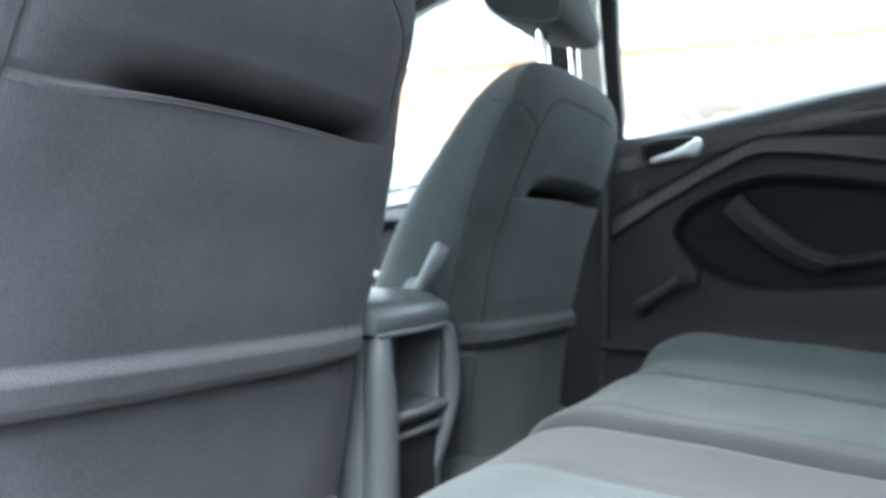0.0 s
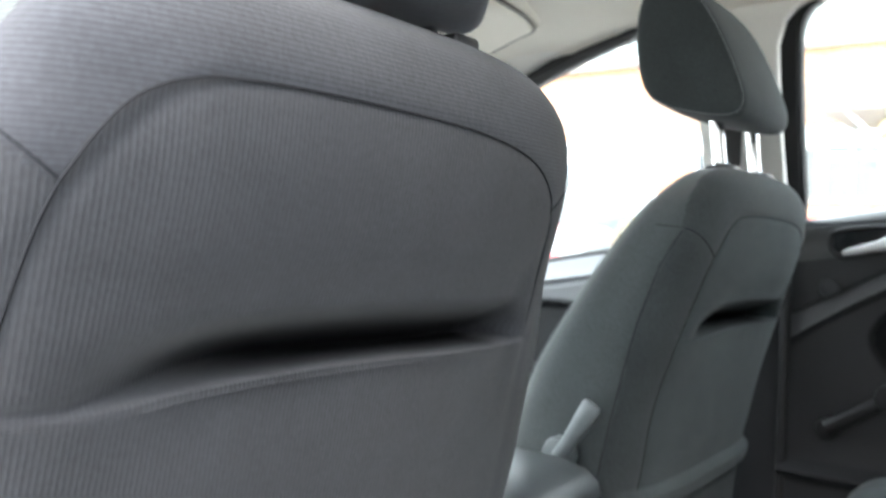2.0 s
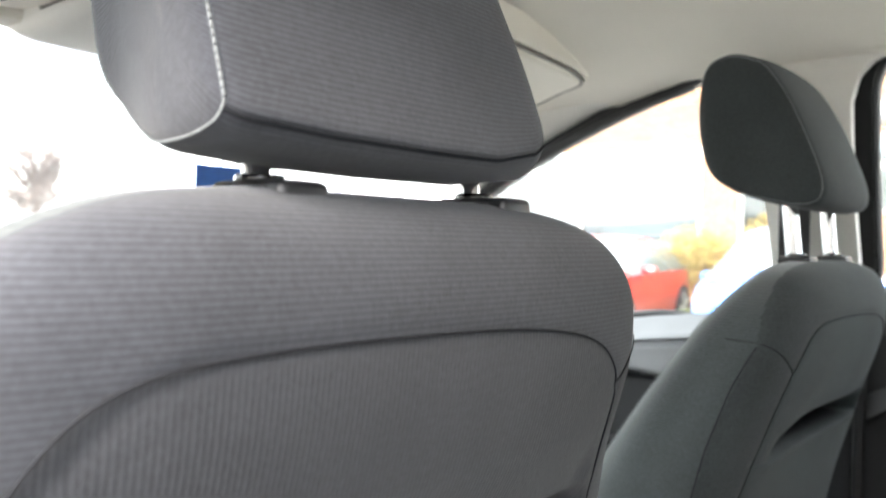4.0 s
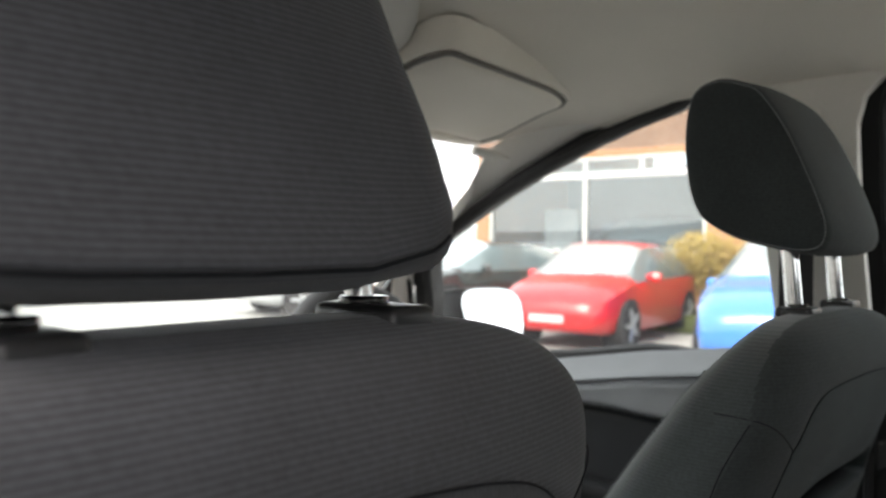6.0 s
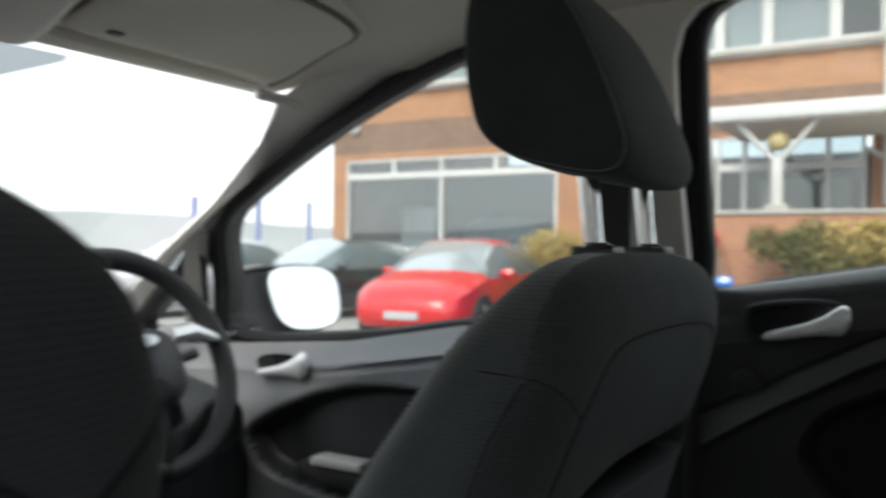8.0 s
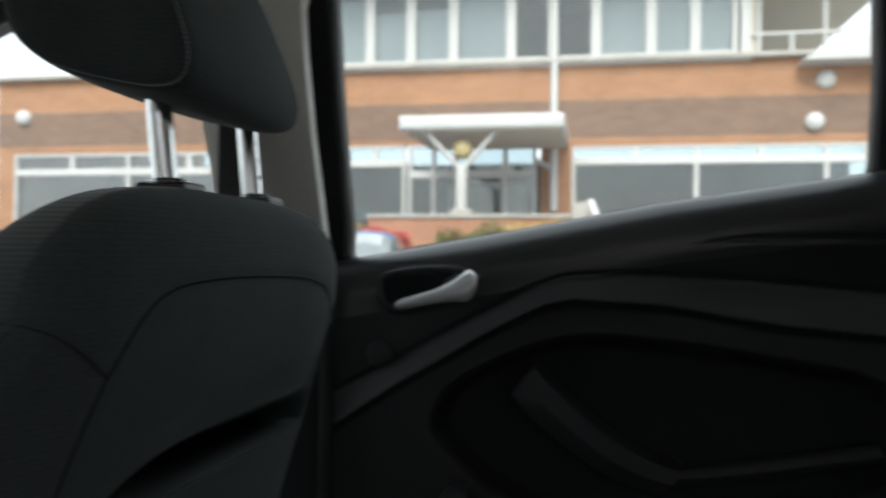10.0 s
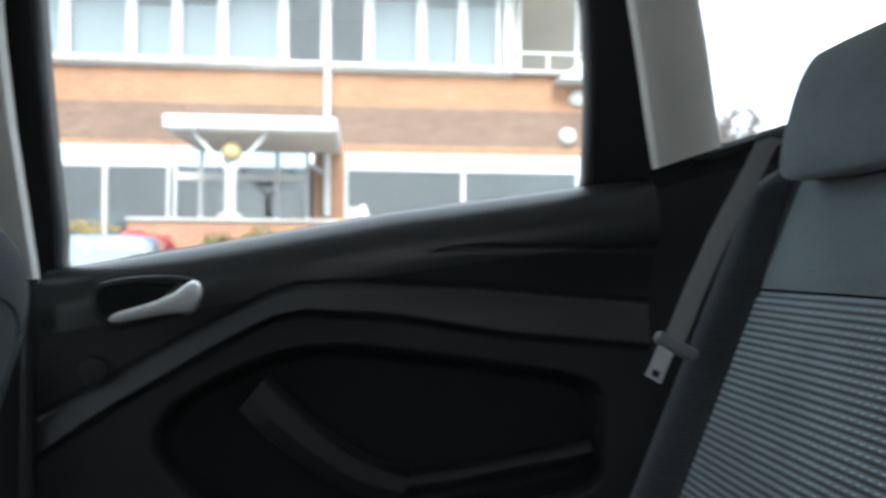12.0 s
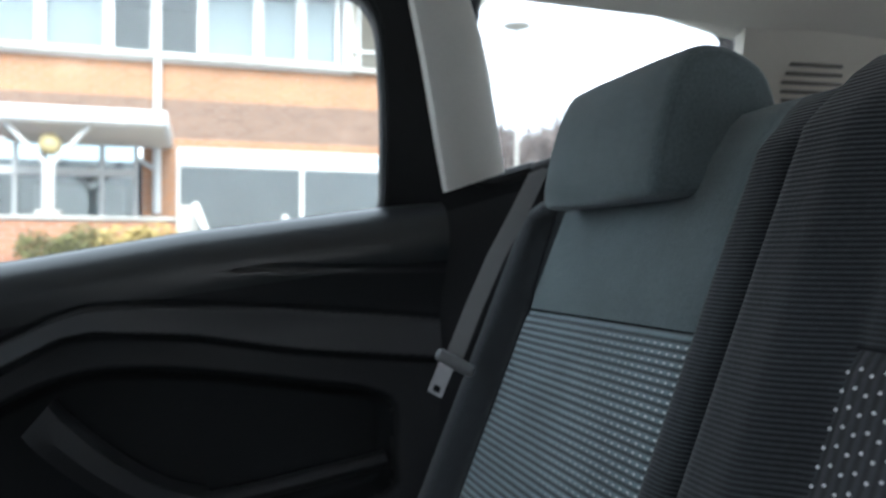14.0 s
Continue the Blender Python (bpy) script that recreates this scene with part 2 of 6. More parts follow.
# white dimmed for the canopy's shade on its fork; also pale boards
OFF_WHITE = material("dimmed_off_white_paint", (0.46, 0.45, 0.43), 0.6, vary=0.12, scale=4)
SOFFIT = material("cream_soffit_board", (0.60, 0.555, 0.48), 0.8, vary=0.1, scale=1.5)
CONCRETE = material("grey_concrete", (0.36, 0.34, 0.31), 0.9, vary=0.25, scale=3, bump=0.003, bump_scale=60)
ASPHALT = material("worn_asphalt", (0.29, 0.285, 0.272), 0.9, vary=0.3, scale=0.6, bump=0.004, bump_scale=90)
GRASS = material("rough_grass", (0.07, 0.085, 0.03), 1.0, vary=0.5, scale=1.5, bump=0.02, bump_scale=30)
LEAF_GOLD = material("golden_hedge_leaf", (0.34, 0.25, 0.08), 0.8, vary=0.45, scale=9)
LEAF_RED = material("dark_red_leaf", (0.45, 0.09, 0.07), 0.8, vary=0.4, scale=9)
LEAF_GREEN = material("dull_green_leaf", (0.115, 0.110, 0.036), 0.8, vary=0.5, scale=9)
TWIG = material("bare_grey_twig", (0.16, 0.13, 0.12), 0.9, vary=0.3)
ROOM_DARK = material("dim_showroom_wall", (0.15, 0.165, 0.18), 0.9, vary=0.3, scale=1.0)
BLUE_GREY = material("blue_grey_display_panel", (0.16, 0.22, 0.28), 0.6, vary=0.2, scale=3)
BLIND = material("pale_window_blind", (0.37, 0.39, 0.395), 0.8, vary=0.08, scale=2)
RED_PAINT = material("glossy_red_car_paint", (0.50, 0.008, 0.012), 0.28, coat=0.5, vary=0.06)
BLUE_PAINT = material("glossy_blue_car_paint", (0.03, 0.16, 0.52), 0.25, coat=0.8, vary=0.06)
DARK_PAINT = material("dark_green_black_car_paint", (0.02, 0.025, 0.024), 0.25, coat=0.8, vary=0.06)
SILVER_PAINT = material("silver_car_paint", (0.55, 0.57, 0.58), 0.3, metal=0.4, coat=0.6, vary=0.05)
CAR_GLASS = material("dark_tinted_car_glass", (0.10, 0.13, 0.14), 0.04, vary=0.1, spec=0.9)
# pale base colour stands in for the sky's reflection
SKY_PAINTED_GLASS = material("windscreen_painted_sky_pale", (0.34, 0.38, 0.40), 0.06, vary=0.1, spec=1.0, metal=0.3)
TYRE = material("black_tyre", (0.015, 0.015, 0.016), 0.85)
ALLOY = material("silver_alloy_rim", (0.5, 0.51, 0.52), 0.35, metal=0.8)
LAMP_GLASS = material("clear_headlamp_lens", (0.75, 0.77, 0.78), 0.08, coat=0.8)
GOLD = material("yellow_globe_lamp_glass", (0.50, 0.40, 0.20), 0.35)
POST_BLUE = material("faded_blue_banner_cloth", (0.30, 0.33, 0.55), 0.8)
HILL = material("hazy_far_hillside", (0.27, 0.28, 0.285), 1.0, vary=0.15, scale=0.05)
PANE_LOW = glass("shop_window_glass", (0.72, 0.78, 0.80), least=0.09)
# lit copy of the shop glass: one window's brightness put into tint and mirroring
PANE_SKY = glass("sky_lit_shop_window_glass", (0.78, 0.84, 0.87), least=0.15)
PANE = glass("office_window_glass", (0.80, 0.84, 0.85), least=0.08)


# ---- building helpers ----
def part(name, bm, mat, parent=None, label="", smooth=True, angle=40):
    """Links a bmesh as one mesh object under a thing."""
    me = bpy.data.meshes.new(name)
    bmesh.ops.recalc_face_normals(bm, faces=bm.faces)
    bm.to_mesh(me)
    bm.free()
    for m in mat if isinstance(mat, (list, tuple)) else [mat]:
        me.materials.append(m)
    if smooth:
        me.shade_smooth()
        me.set_sharp_from_angle(angle=radians(angle))
    ob = new(name, me)
    if parent:
        ob.parent = parent
        if parent.parent is None and parent.type == "EMPTY":
            ob.matrix_parent_inverse = parent.matrix_basis.inverted()
    if label:
        ob["label"] = label
    return ob


def store(ob, name, values):
    """Stores a number for each vertex, which the cloth materials read."""
    ob.data.attributes.new(name, "FLOAT", "POINT").data.foreach_set("value", np.array(values, np.float32))


def run_length(pts):
    """Length along a line of points, from its start."""
    q = np.array(pts, float)
    return np.concatenate([[0.0], np.cumsum(np.linalg.norm(np.diff(q, axis=0), axis=1))])


def thing(name, at, label, category, group="", kind=""):
    e = new(name)
    e.empty_display_size = 0.1
    e.matrix_basis = Matrix.Translation(at)
    return tagged(e, label, category, group, kind)


def box(bm, c, s, bevel=0.0, seg=2, m=None):
    r = bmesh.ops.create_cube(bm, size=1, matrix=(m or Matrix()) @ Matrix.Translation(c) @ Matrix.Diagonal((*s, 1)))
    if bevel:
        es = {e for v in r["verts"] for e in v.link_edges}
        bmesh.ops.bevel(bm, geom=list(es), offset=bevel, segments=seg, profile=0.5, affect="EDGES")
    return bm


def boxed(c, s, bevel=0.0, seg=2, m=None):
    return box(bmesh.new(), c, s, bevel, seg, m)


def loft(bm, rings, cap=True, closed=True, wrap=False):
    vs = [[bm.verts.new(p) for p in r] for r in rings]
    n = len(vs[0])
    pairs = list(zip(vs, vs[1:])) + ([(vs[-1], vs[0])] if wrap else [])
    for a, b in pairs:
        for i in range(n if closed else n - 1):
            j = (i + 1) % n
            bm.faces.new((a[i], a[j], b[j], b[i]))
    if cap and not wrap:
        bm.faces.new(vs[0][::-1])
        bm.faces.new(vs[-1])
    return bm


def tube(bm, pts, r, n=10, closed=False, flat=1.0):
    """A round or flattened rod along a line of points."""
    pts = [Vector(p) for p in pts]
    rings, up = [], None
    for i, p in enumerate(pts):
        a = pts[i - 1] if (i or closed) else p
        b = pts[(i + 1) % len(pts)] if (i < len(pts) - 1 or closed) else p
        d = (b - a).normalized()
        if up is None:
            up = Vector((0, 0, 1)) if abs(d.z) < 0.9 else Vector((1, 0, 0))
        side = d.cross(up).normalized()
        up = side.cross(d).normalized()
        rr = r[i] if isinstance(r, (list, tuple)) else r
        rings.append([p + side * math.cos(k * 2 * math.pi / n) * rr + up * math.sin(k * 2 * math.pi / n) * rr * flat for k in range(n)])
    return loft(bm, rings, cap=not closed, wrap=closed)


def spline(pts, k=6, closed=False):
    """Catmull-Rom through the points."""
    pts = [np.array(p, float) for p in pts]
    n, out = len(pts), []
    for i in range(n if closed else n - 1):
        p1, p2 = pts[i], pts[(i + 1) % n]
        p0 = pts[i - 1] if (i or closed) else 2 * p1 - p2
        p3 = pts[(i + 2) % n] if (i < n - 2 or closed) else 2 * p2 - p1
        for j in range(k):
            t = j / k
            out.append(0.5 * (2 * p1 + (p2 - p0) * t + (2 * p0 - 5 * p1 + 4 * p2 - p3) * t * t + (3 * p1 - p0 - 3 * p2 + p3) * t ** 3))
    if not closed:
        out.append(pts[-1])
    return [tuple(p) for p in out]


def prism(bm, poly, axis, a, b, bevel=0.0):
    """A polygon given in the two other axes, drawn out along one axis from a to b."""
    def at(p, v):
        q = list(p)
        q.insert(axis, v)
        return q
    lo, hi = [bm.verts.new(at(p, a)) for p in poly], [bm.verts.new(at(p, b)) for p in poly]
    fs = [bm.faces.new(lo[::-1]), bm.faces.new(hi)]
    for i in range(len(poly)):
        j = (i + 1) % len(poly)
        fs.append(bm.faces.new((lo[i], lo[j], hi[j], hi[i])))
    if bevel:
        bmesh.ops.recalc_face_normals(bm, faces=fs)
        es = {e for f in fs[:2] for e in f.edges}
        bmesh.ops.bevel(bm, geom=list(es), offset=bevel, segments=2, profile=0.5, affect="EDGES")
    return bm


def disc(bm, c, r, depth, axis=0, n=24, bevel=0.0):
    rot = (Matrix.Rotation(radians(90), 4, "Y"), Matrix.Rotation(radians(90), 4, "X"), Matrix())[axis]
    g = bmesh.ops.create_cone(bm, cap_ends=True, segments=n, radius1=r, radius2=r, depth=depth, matrix=Matrix.Translation(c) @ rot)
    if bevel:
        es = {e for v in g["verts"] for e in v.link_edges if len(e.link_faces) == 2 and any(len(f.verts) > 4 for f in e.link_faces)}
        bmesh.ops.bevel(bm, geom=list(es), offset=bevel, segments=2, profile=0.5, affect="EDGES")
    return bm


def interp(table, z):
    """Smooth values of a table of rows (z, a, b, ...) at z."""
    t = np.array(sorted(table), float)
    return [float(np.interp(z, t[:, 0], t[:, i])) for i in range(1, t.shape[1])]


def line_distance(P, line):
    """Distance of points P (n, 2) from a line of points."""
    best = np.full(len(P), 1e9)
    L = np.array(line, float)
    for a, b in zip(L, L[1:]):
        d = b - a
        t = np.clip(((P - a) @ d) / (d @ d + 1e-12), 0, 1)
        best = np.minimum(best, np.linalg.norm(P - (a + t[:, None] * d), axis=1))
    return best


def inside(P, poly):
    """Which points lie in a polygon."""
    q = np.array(poly, float)
    r = np.zeros(len(P), bool)
    for a, b in zip(q, np.roll(q, -1, 0)):
        c = (a[1] > P[:, 1]) != (b[1] > P[:, 1])
        x = (b[0] - a[0]) * (P[:, 1] - a[1]) / (b[1] - a[1] + 1e-12) + a[0]
        r ^= c & (P[:, 0] < x)
    return r


def signed(P, poly):
    d = line_distance(P, list(poly) + [poly[0]])
    return np.where(inside(P, poly), -d, d)


def step(x, a, b):
    t = np.clip((x - a) / (b - a), 0, 1)
    return t * t * (3 - 2 * t)


def sheet(bm, us, vs, place):
    """A grid of quads; place(U, V) gives points (n, 3)."""
    U, V = np.meshgrid(us, vs, indexing="ij")
    pts = place(U.ravel(), V.ravel())
    v = [bm.verts.new(p) for p in pts]
    m = len(vs)
    for i in range(len(us) - 1):
        for j in range(m - 1):
            bm.faces.new((v[i * m + j], v[(i + 1) * m + j], v[(i + 1) * m + j + 1], v[i * m + j + 1]))
    return bm


# ---- the car's shell ----
def roof_z(y):
    return interp([(-1.6, 1.50), (-1.1, 1.545), (-0.5, 1.565), (0.0, 1.565), (0.3, 1.548), (0.45, 1.523), (0.58, 1.482), (0.68, 1.446)], y)[0]


def roof_w(y):
    return interp([(-1.6, 0.60), (-0.9, 0.635), (-0.3, 0.66), (0.3, 0.665), (0.68, 0.655)], y)[0]


def headliner(U, V, lift=0.0):
    out = []
    for u, v in zip(U, V):
        w = roof_w(v) + lift * 0.6
        drop = 0.075 * abs(u) ** 3.2 * (1.0 if v < 0.42 else 1.0 - 0.93 * (v - 0.42) / 0.26)
        out.append((u * w, v, roof_z(v) + lift - drop))
    return np.array(out)


tagged(part("ceiling", sheet(bmesh.new(), np.linspace(-1, 1, 41), np.linspace(-1.6, 0.68, 60), headliner), HEADLINE),
                 "pale beige cloth headlining of a car roof", "headlining", kind="structure")
tagged(part("roof", sheet(bmesh.new(), np.linspace(-1, 1, 21), np.linspace(-1.62, 0.70, 40), lambda U, V: headliner(U, V, 0.04)), PAINT),
       "white painted steel car roof", "car roof", kind="structure")
tagged(part("floor", boxed((0, -0.2, 0.30), (1.5, 3.2, 0.04), 0.01), CARPET), "black carpet on the car floor", "car floor", kind="structure")
tagged(part("wall_rear", boxed((0, -1.66, 0.75), (1.3, 0.04, 0.78), 0.02), PLASTIC), "dark plastic tailgate lining", "tailgate", kind="structure")
back_win = thing("window_5", (0, -1.64, 1.14), "large dark tinted tailgate window", "window", kind="structure")
b = bmesh.new()
b.faces.new([b.verts.new(p) for p in ((-0.62, -1.66, 1.14), (0.62, -1.66, 1.14), (0.58, -1.60, 1.47), (-0.58, -1.60, 1.47))])
part("pane", b, TINTED, back_win).visible_shadow = False
part("frame", tube(bmesh.new(), [(-0.62, -1.66, 1.14), (0.62, -1.66, 1.14), (0.58, -1.60, 1.47), (-0.58, -1.60, 1.47)], 0.02, 8, closed=True), RUBBER, back_win)
tagged(part("wall_front", boxed((0, 1.55, 0.65), (1.5, 0.05, 0.7), 0.01), PLASTIC), "dark bulkhead under the dashboard", "bulkhead", kind="structure")


def glass_x(z):
    return 0.80 - 0.42 * (z - 1.15)


FRONT_WIN = spline([(0.19, 1.478), (0.31, 1.472), (0.480, 1.423), (0.638, 1.363), (0.768, 1.304), (0.852, 1.261), (0.890, 1.215), (0.908, 1.14), (0.930, 1.03), (0.62, 1.045), (0.406, 1.078), (0.185, 1.108)], 5, True)
REAR_WIN = spline([(0.018, 1.148), (-0.07, 1.163), (-0.158, 1.177), (-0.356, 1.210), (-0.50, 1.231), (-0.578, 1.242), (-0.583, 1.30), (-0.572, 1.40), (-0.555, 1.465), (-0.50, 1.488), (-0.30, 1.498), (-0.075, 1.500), (-0.018, 1.492), (0.006, 1.462), (0.012, 1.41), (0.017, 1.32), (0.020, 1.20)], 5, True)
QUARTER_WIN = spline([(-0.692, 1.292), (-0.796, 1.306), (-0.96, 1.314), (-1.01, 1.33), (-1.022, 1.40), (-1.026, 1.456), (-1.014, 1.482), (-0.933, 1.498), (-0.865, 1.510), (-0.78, 1.518), (-0.70, 1.516), (-0.668, 1.500), (-0.668, 1.42)], 5, True)
LIGHT_WIN = spline([(0.962, 1.182), (1.03, 1.14), (1.20, 1.04), (1.18, 1.025), (1.03, 1.025), (0.985, 1.09)], 5, True)


def side_wall():
    """The upper body side: pillars with the window openings cut through, trim inside and paint outside."""
    outline = [(0.72, 1.378), (0.68, 1.415), (0.56, 1.47), (0.40, 1.500), (0.2, 1.51), (-0.4, 1.54), (-0.9, 1.54), (-1.3, 1.50), (-1.6, 1.40), (-1.6, 1.24), (-0.66, 1.24), (-0.61, 1.22), (-0.2, 1.16), (0.03, 1.13), (0.2, 1.09), (0.6, 1.03), (0.88, 0.995), (1.42, 0.98), (1.42, 1.0), (1.25, 1.045), (1.06, 1.156), (0.95, 1.243), (0.86, 1.297), (0.76, 1.349)]
    return outline


def cut_plate(outline, holes, place):
    """A plate in the y-z plane with openings, meshed by a fine fill between outline and openings."""
    bm = bmesh.new()
    edges = []
    for loop in [outline, *holes]:
        vs = [bm.verts.new((0, *p)) for p in loop]
        edges += [bm.edges.new((a, b)) for a, b in zip(vs, vs[1:] + vs[:1])]
    bmesh.ops.triangle_fill(bm, edges=edges, use_beauty=True)
    for v in bm.verts:
        v.co = place(v.co.y, v.co.z)
    r = bmesh.ops.solidify(bm, geom=list(bm.faces), thickness=0.03)
    return bm


def ring_seal(bm, loop, x_of, r=0.011, s=1):
    return tube(bm, [(s * x_of(z), y, z) for y, z in loop], r, 8, closed=True)


for s, side in ((1, "right"), (-1, "left")):
    holes = [FRONT_WIN, QUARTER_WIN, LIGHT_WIN] + [REAR_WIN]
    if s < 0:
        opening = [(0.018, 1.14), (-0.07, 1.135), (-0.60, 1.25), (-0.583, 1.30), (-0.572, 1.40), (-0.555, 1.465), (-0.50, 1.488), (-0.30, 1.498), (-0.06, 1.500), (0.0, 1.490), (0.010, 1.44), (0.017, 1.32)]
        holes = [FRONT_WIN, QUARTER_WIN, LIGHT_WIN, opening]
    tagged(part("wall_" + side, cut_plate(side_wall(), holes, lambda y, z: (s * (glass_x(z) + 0.012), y, z)), RUBBER, smooth=False),
                  "black window frames and pillars of the car side", "car side", kind="structure")
    for nm, loop in (("front", FRONT_WIN), ("quarter", QUARTER_WIN), ("light", LIGHT_WIN)) + ((("rear", REAR_WIN),) if s > 0 else ()):
        win = thing("window_" + {"front": "1", "rear": "2", "quarter": "3", "light": "4"}[nm] + ("" if s > 0 else "_far"), (s * 0.78, loop[0][0], loop[0][1]),
                    "clear car side window in a black rubber seal", "window", kind="structure")
        b = bmesh.new()
        b.faces.new([b.verts.new((s * (glass_x(z) - 0.004), y, z)) for y, z in loop])
        pane = part("pane", b, CLEAR, win)
        pane.visible_shadow = False
        part("seal", ring_seal(bmesh.new(), loop, (lambda z: glass_x(z) + 0.008) if nm == "rear" else (lambda z: glass_x(z) - 0.006), {"front": 0.012, "light": 0.005, "rear": 0.006}.get(nm, 0.010), s), RUBBER, win)

# beige pillar trims
def trim_strip(name, rows, mat, label, cat, depth=0.02):
    """A padded strip between two edges; rows hold (left edge, right edge) points."""
    bm = bmesh.new()
    rings = []
    for a, b in rows:
        a, b = Vector(a), Vector(b)
        n = 9
        ring = []
        for i in range(n):
            t = i / (n - 1)
            p = a.lerp(b, t)
            bulge = depth * math.sin(math.pi * t) ** 0.6
            ring.append(p - Vector((1 if p.x > 0 else -1, 0, 0)) * bulge)
        ring += [b + Vector((0.02 if b.x > 0 else -0.02, 0, 0)), a + Vector((0.02 if a.x > 0 else -0.02, 0, 0))]
        rings.append(ring)
    loft(bm, rings)
    return tagged(part(name, bm, mat), label, cat, kind="structure")


for s in (1, -1):
    trim_strip("trim_a_pillar", [((s * xi, yi, zi), (s * (glass_x(zo) - 0.018), yo, zo)) for xi, yi, zi, yo, zo in
                                 ((0.635, 0.22, 1.522, 0.19, 1.490), (0.635, 0.33, 1.515, 0.29, 1.483), (0.634, 0.50, 1.486, 0.462, 1.452), (0.652, 0.655, 1.430, 0.620, 1.392), (0.658, 0.692, 1.368, 0.74, 1.337),
                                  (0.660, 0.800, 1.270, 0.84, 1.291), (0.664, 0.925, 1.190, 0.94, 1.238), (0.675, 1.030, 1.112, 1.06, 1.160), (0.70, 1.17, 0.985, 1.25, 1.03))],
               TRIM_BEIGE, "smooth beige plastic trim along the windscreen pillar", "pillar trim", 0.010)
    trim_strip("trim_mirror_pillar", [((s * (glass_x(z) - 0.010), y1, z), (s * (glass_x(z) - 0.010), y2, z)) for z, y1, y2 in ((1.03, 1.065, 1.022), (1.138, 1.024, 0.977), (1.19, 1.000, 0.955), (1.225, 0.985, 0.938))],
               TRIM_BEIGE, "beige plastic trim beside the small front window", "pillar trim", 0.008)
    trim_strip("trim_b_pillar", [((s * (glass_x(z) - off), 0.172 + fl, z), (s * (glass_x(z) - off), 0.040 - back, z)) for z, off, fl, back in ((1.125, 0.036, 0, 0), (1.13, 0.036, 0, 0), (1.2, 0.036, 0, 0), (1.3, 0.036, 0, 0), (1.38, 0.034, 0.004, 0.002), (1.43, 0.028, 0.012, 0.004), (1.465, 0.018, 0.03, 0.014), (1.485, 0.008, 0.05, 0.032), (1.50, -0.004, 0.07, 0.065))],
               TRIM_BEIGE, "beige plastic trim on the door pillar", "pillar trim", 0.012)
    trim_strip("trim_b_pillar_low", [((s * 0.765, 0.176, z), (s * 0.765, 0.034, z)) for z in (0.4, 0.8, 1.09, 1.122)],
               PLASTIC, "dark plastic trim low on the door pillar", "pillar trim", 0.02)
    trim_strip("trim_rail", [((s * (roof_w(y) - 0.02), y, roof_z(y) - 0.055), (s * (glass_x(1.49) - (0.02 if y > -0.62 else 0.008)), y, float(np.interp(-y, [-0.2, 0.6, 0.65, 0.8, 0.865, 0.933, 1.0, 1.1, 1.2], [1.497, 1.497, 1.503, 1.504, 1.497, 1.484, 1.471, 1.457, 1.445])))) for y in (0.19, 0.1, 0.0, -0.2, -0.4, -0.55, -0.65, -0.8, -0.865, -0.933, -1.0, -1.1, -1.2)],
               HEADLINE, "beige edge of the headlining over the doors", "roof trim", 0.006)
    trim_strip("trim_c_pillar", [((s * (glass_x(z1) - 0.045), y1, z1), (s * (glass_x(z2) - 0.045), y2, z2)) for y1, z1, y2, z2 in
                                 ((-0.652, 1.268, -0.719, 1.292), (-0.649, 1.276, -0.715, 1.306), (-0.634, 1.322, -0.700, 1.350), (-0.619, 1.371, -0.685, 1.393), (-0.604, 1.418, -0.670, 1.432), (-0.588, 1.464, -0.651, 1.469), (-0.572, 1.515, -0.635, 1.518))],
               TRIM_BEIGE, "pale grey plastic trim on the rear pillar", "pillar trim", 0.014)
    trim_strip("trim_d_pillar", [((s * (glass_x(z) - 0.03), y1, z), (s * (glass_x(z) - 0.10), y2, z)) for z, y1, y2 in
                                 ((1.22, -1.02, -1.62), (1.30, -1.022, -1.62), (1.38, -1.022, -1.62), (1.44, -1.018, -1.60), (1.47, -1.012, -1.58), (1.50, -1.01, -1.55), (1.53, -1.0, -1.52))],
               HEADLINE, "pale beige plastic trim round the luggage space", "pillar trim", 0.01)
    trim_strip("trim_quarter", [((s * 0.772, -0.658, z), (s * x2, -1.6, z)) for z, x2 in ((0.4, 0.74), (0.9, 0.73), (1.1, 0.72), (1.24, 0.72), (1.272, 0.72), (1.283, 0.735))],
               PLASTIC, "dark plastic trim beside the back seat", "side trim", 0.014)

# grey that stands in for the shade in narrow gaps
GAP_SHADE = material("grey_gap_shade", (0.24, 0.22, 0.20), 0.8)
louvre = thing("air_vent", (0.58, -1.06, 1.40), "pale slotted vent panel in the luggage space trim", "vent")
# flush grey strips painted where the slots are only shade
for i in range(5):
    z = 1.392 + i * 0.0105
    t = 0.16
    x = glass_x(z) - 0.03 - 0.07 * t - 0.010 * math.sin(math.pi * t) ** 0.6 - 0.0015
    part("slot_shade", boxed((0, 0, 0), (0.006, 0.085 - 0.006 * abs(i - 2), 0.0042), 0.0012, 2, Matrix.Translation((x, -1.115, z)) @ Matrix.Rotation(radians(-5), 4, "Z")), GAP_SHADE, louvre, "grey strip painted as the shade in a vent slot")

# windscreen
WS = [((x, 0.665, 1.436), (x * 1.12, 1.36, 0.995)) for x in np.linspace(-0.64, 0.64, 9)]
b = bmesh.new()
loft(b, [[Vector(p).lerp(Vector(q), t) + Vector((0, 0.05 * (1 - (p[0] / 0.64) ** 2), 0)) for t in np.linspace(0, 1, 6)] for p, q in WS], cap=False, closed=False)
screen = thing("windscreen", (0, 0.67, 1.40), "clear laminated windscreen with a grey shade band", "windscreen", kind="structure")
pane = part("pane", b, CLEAR, screen)
pane.visible_shadow = False
b = bmesh.new()
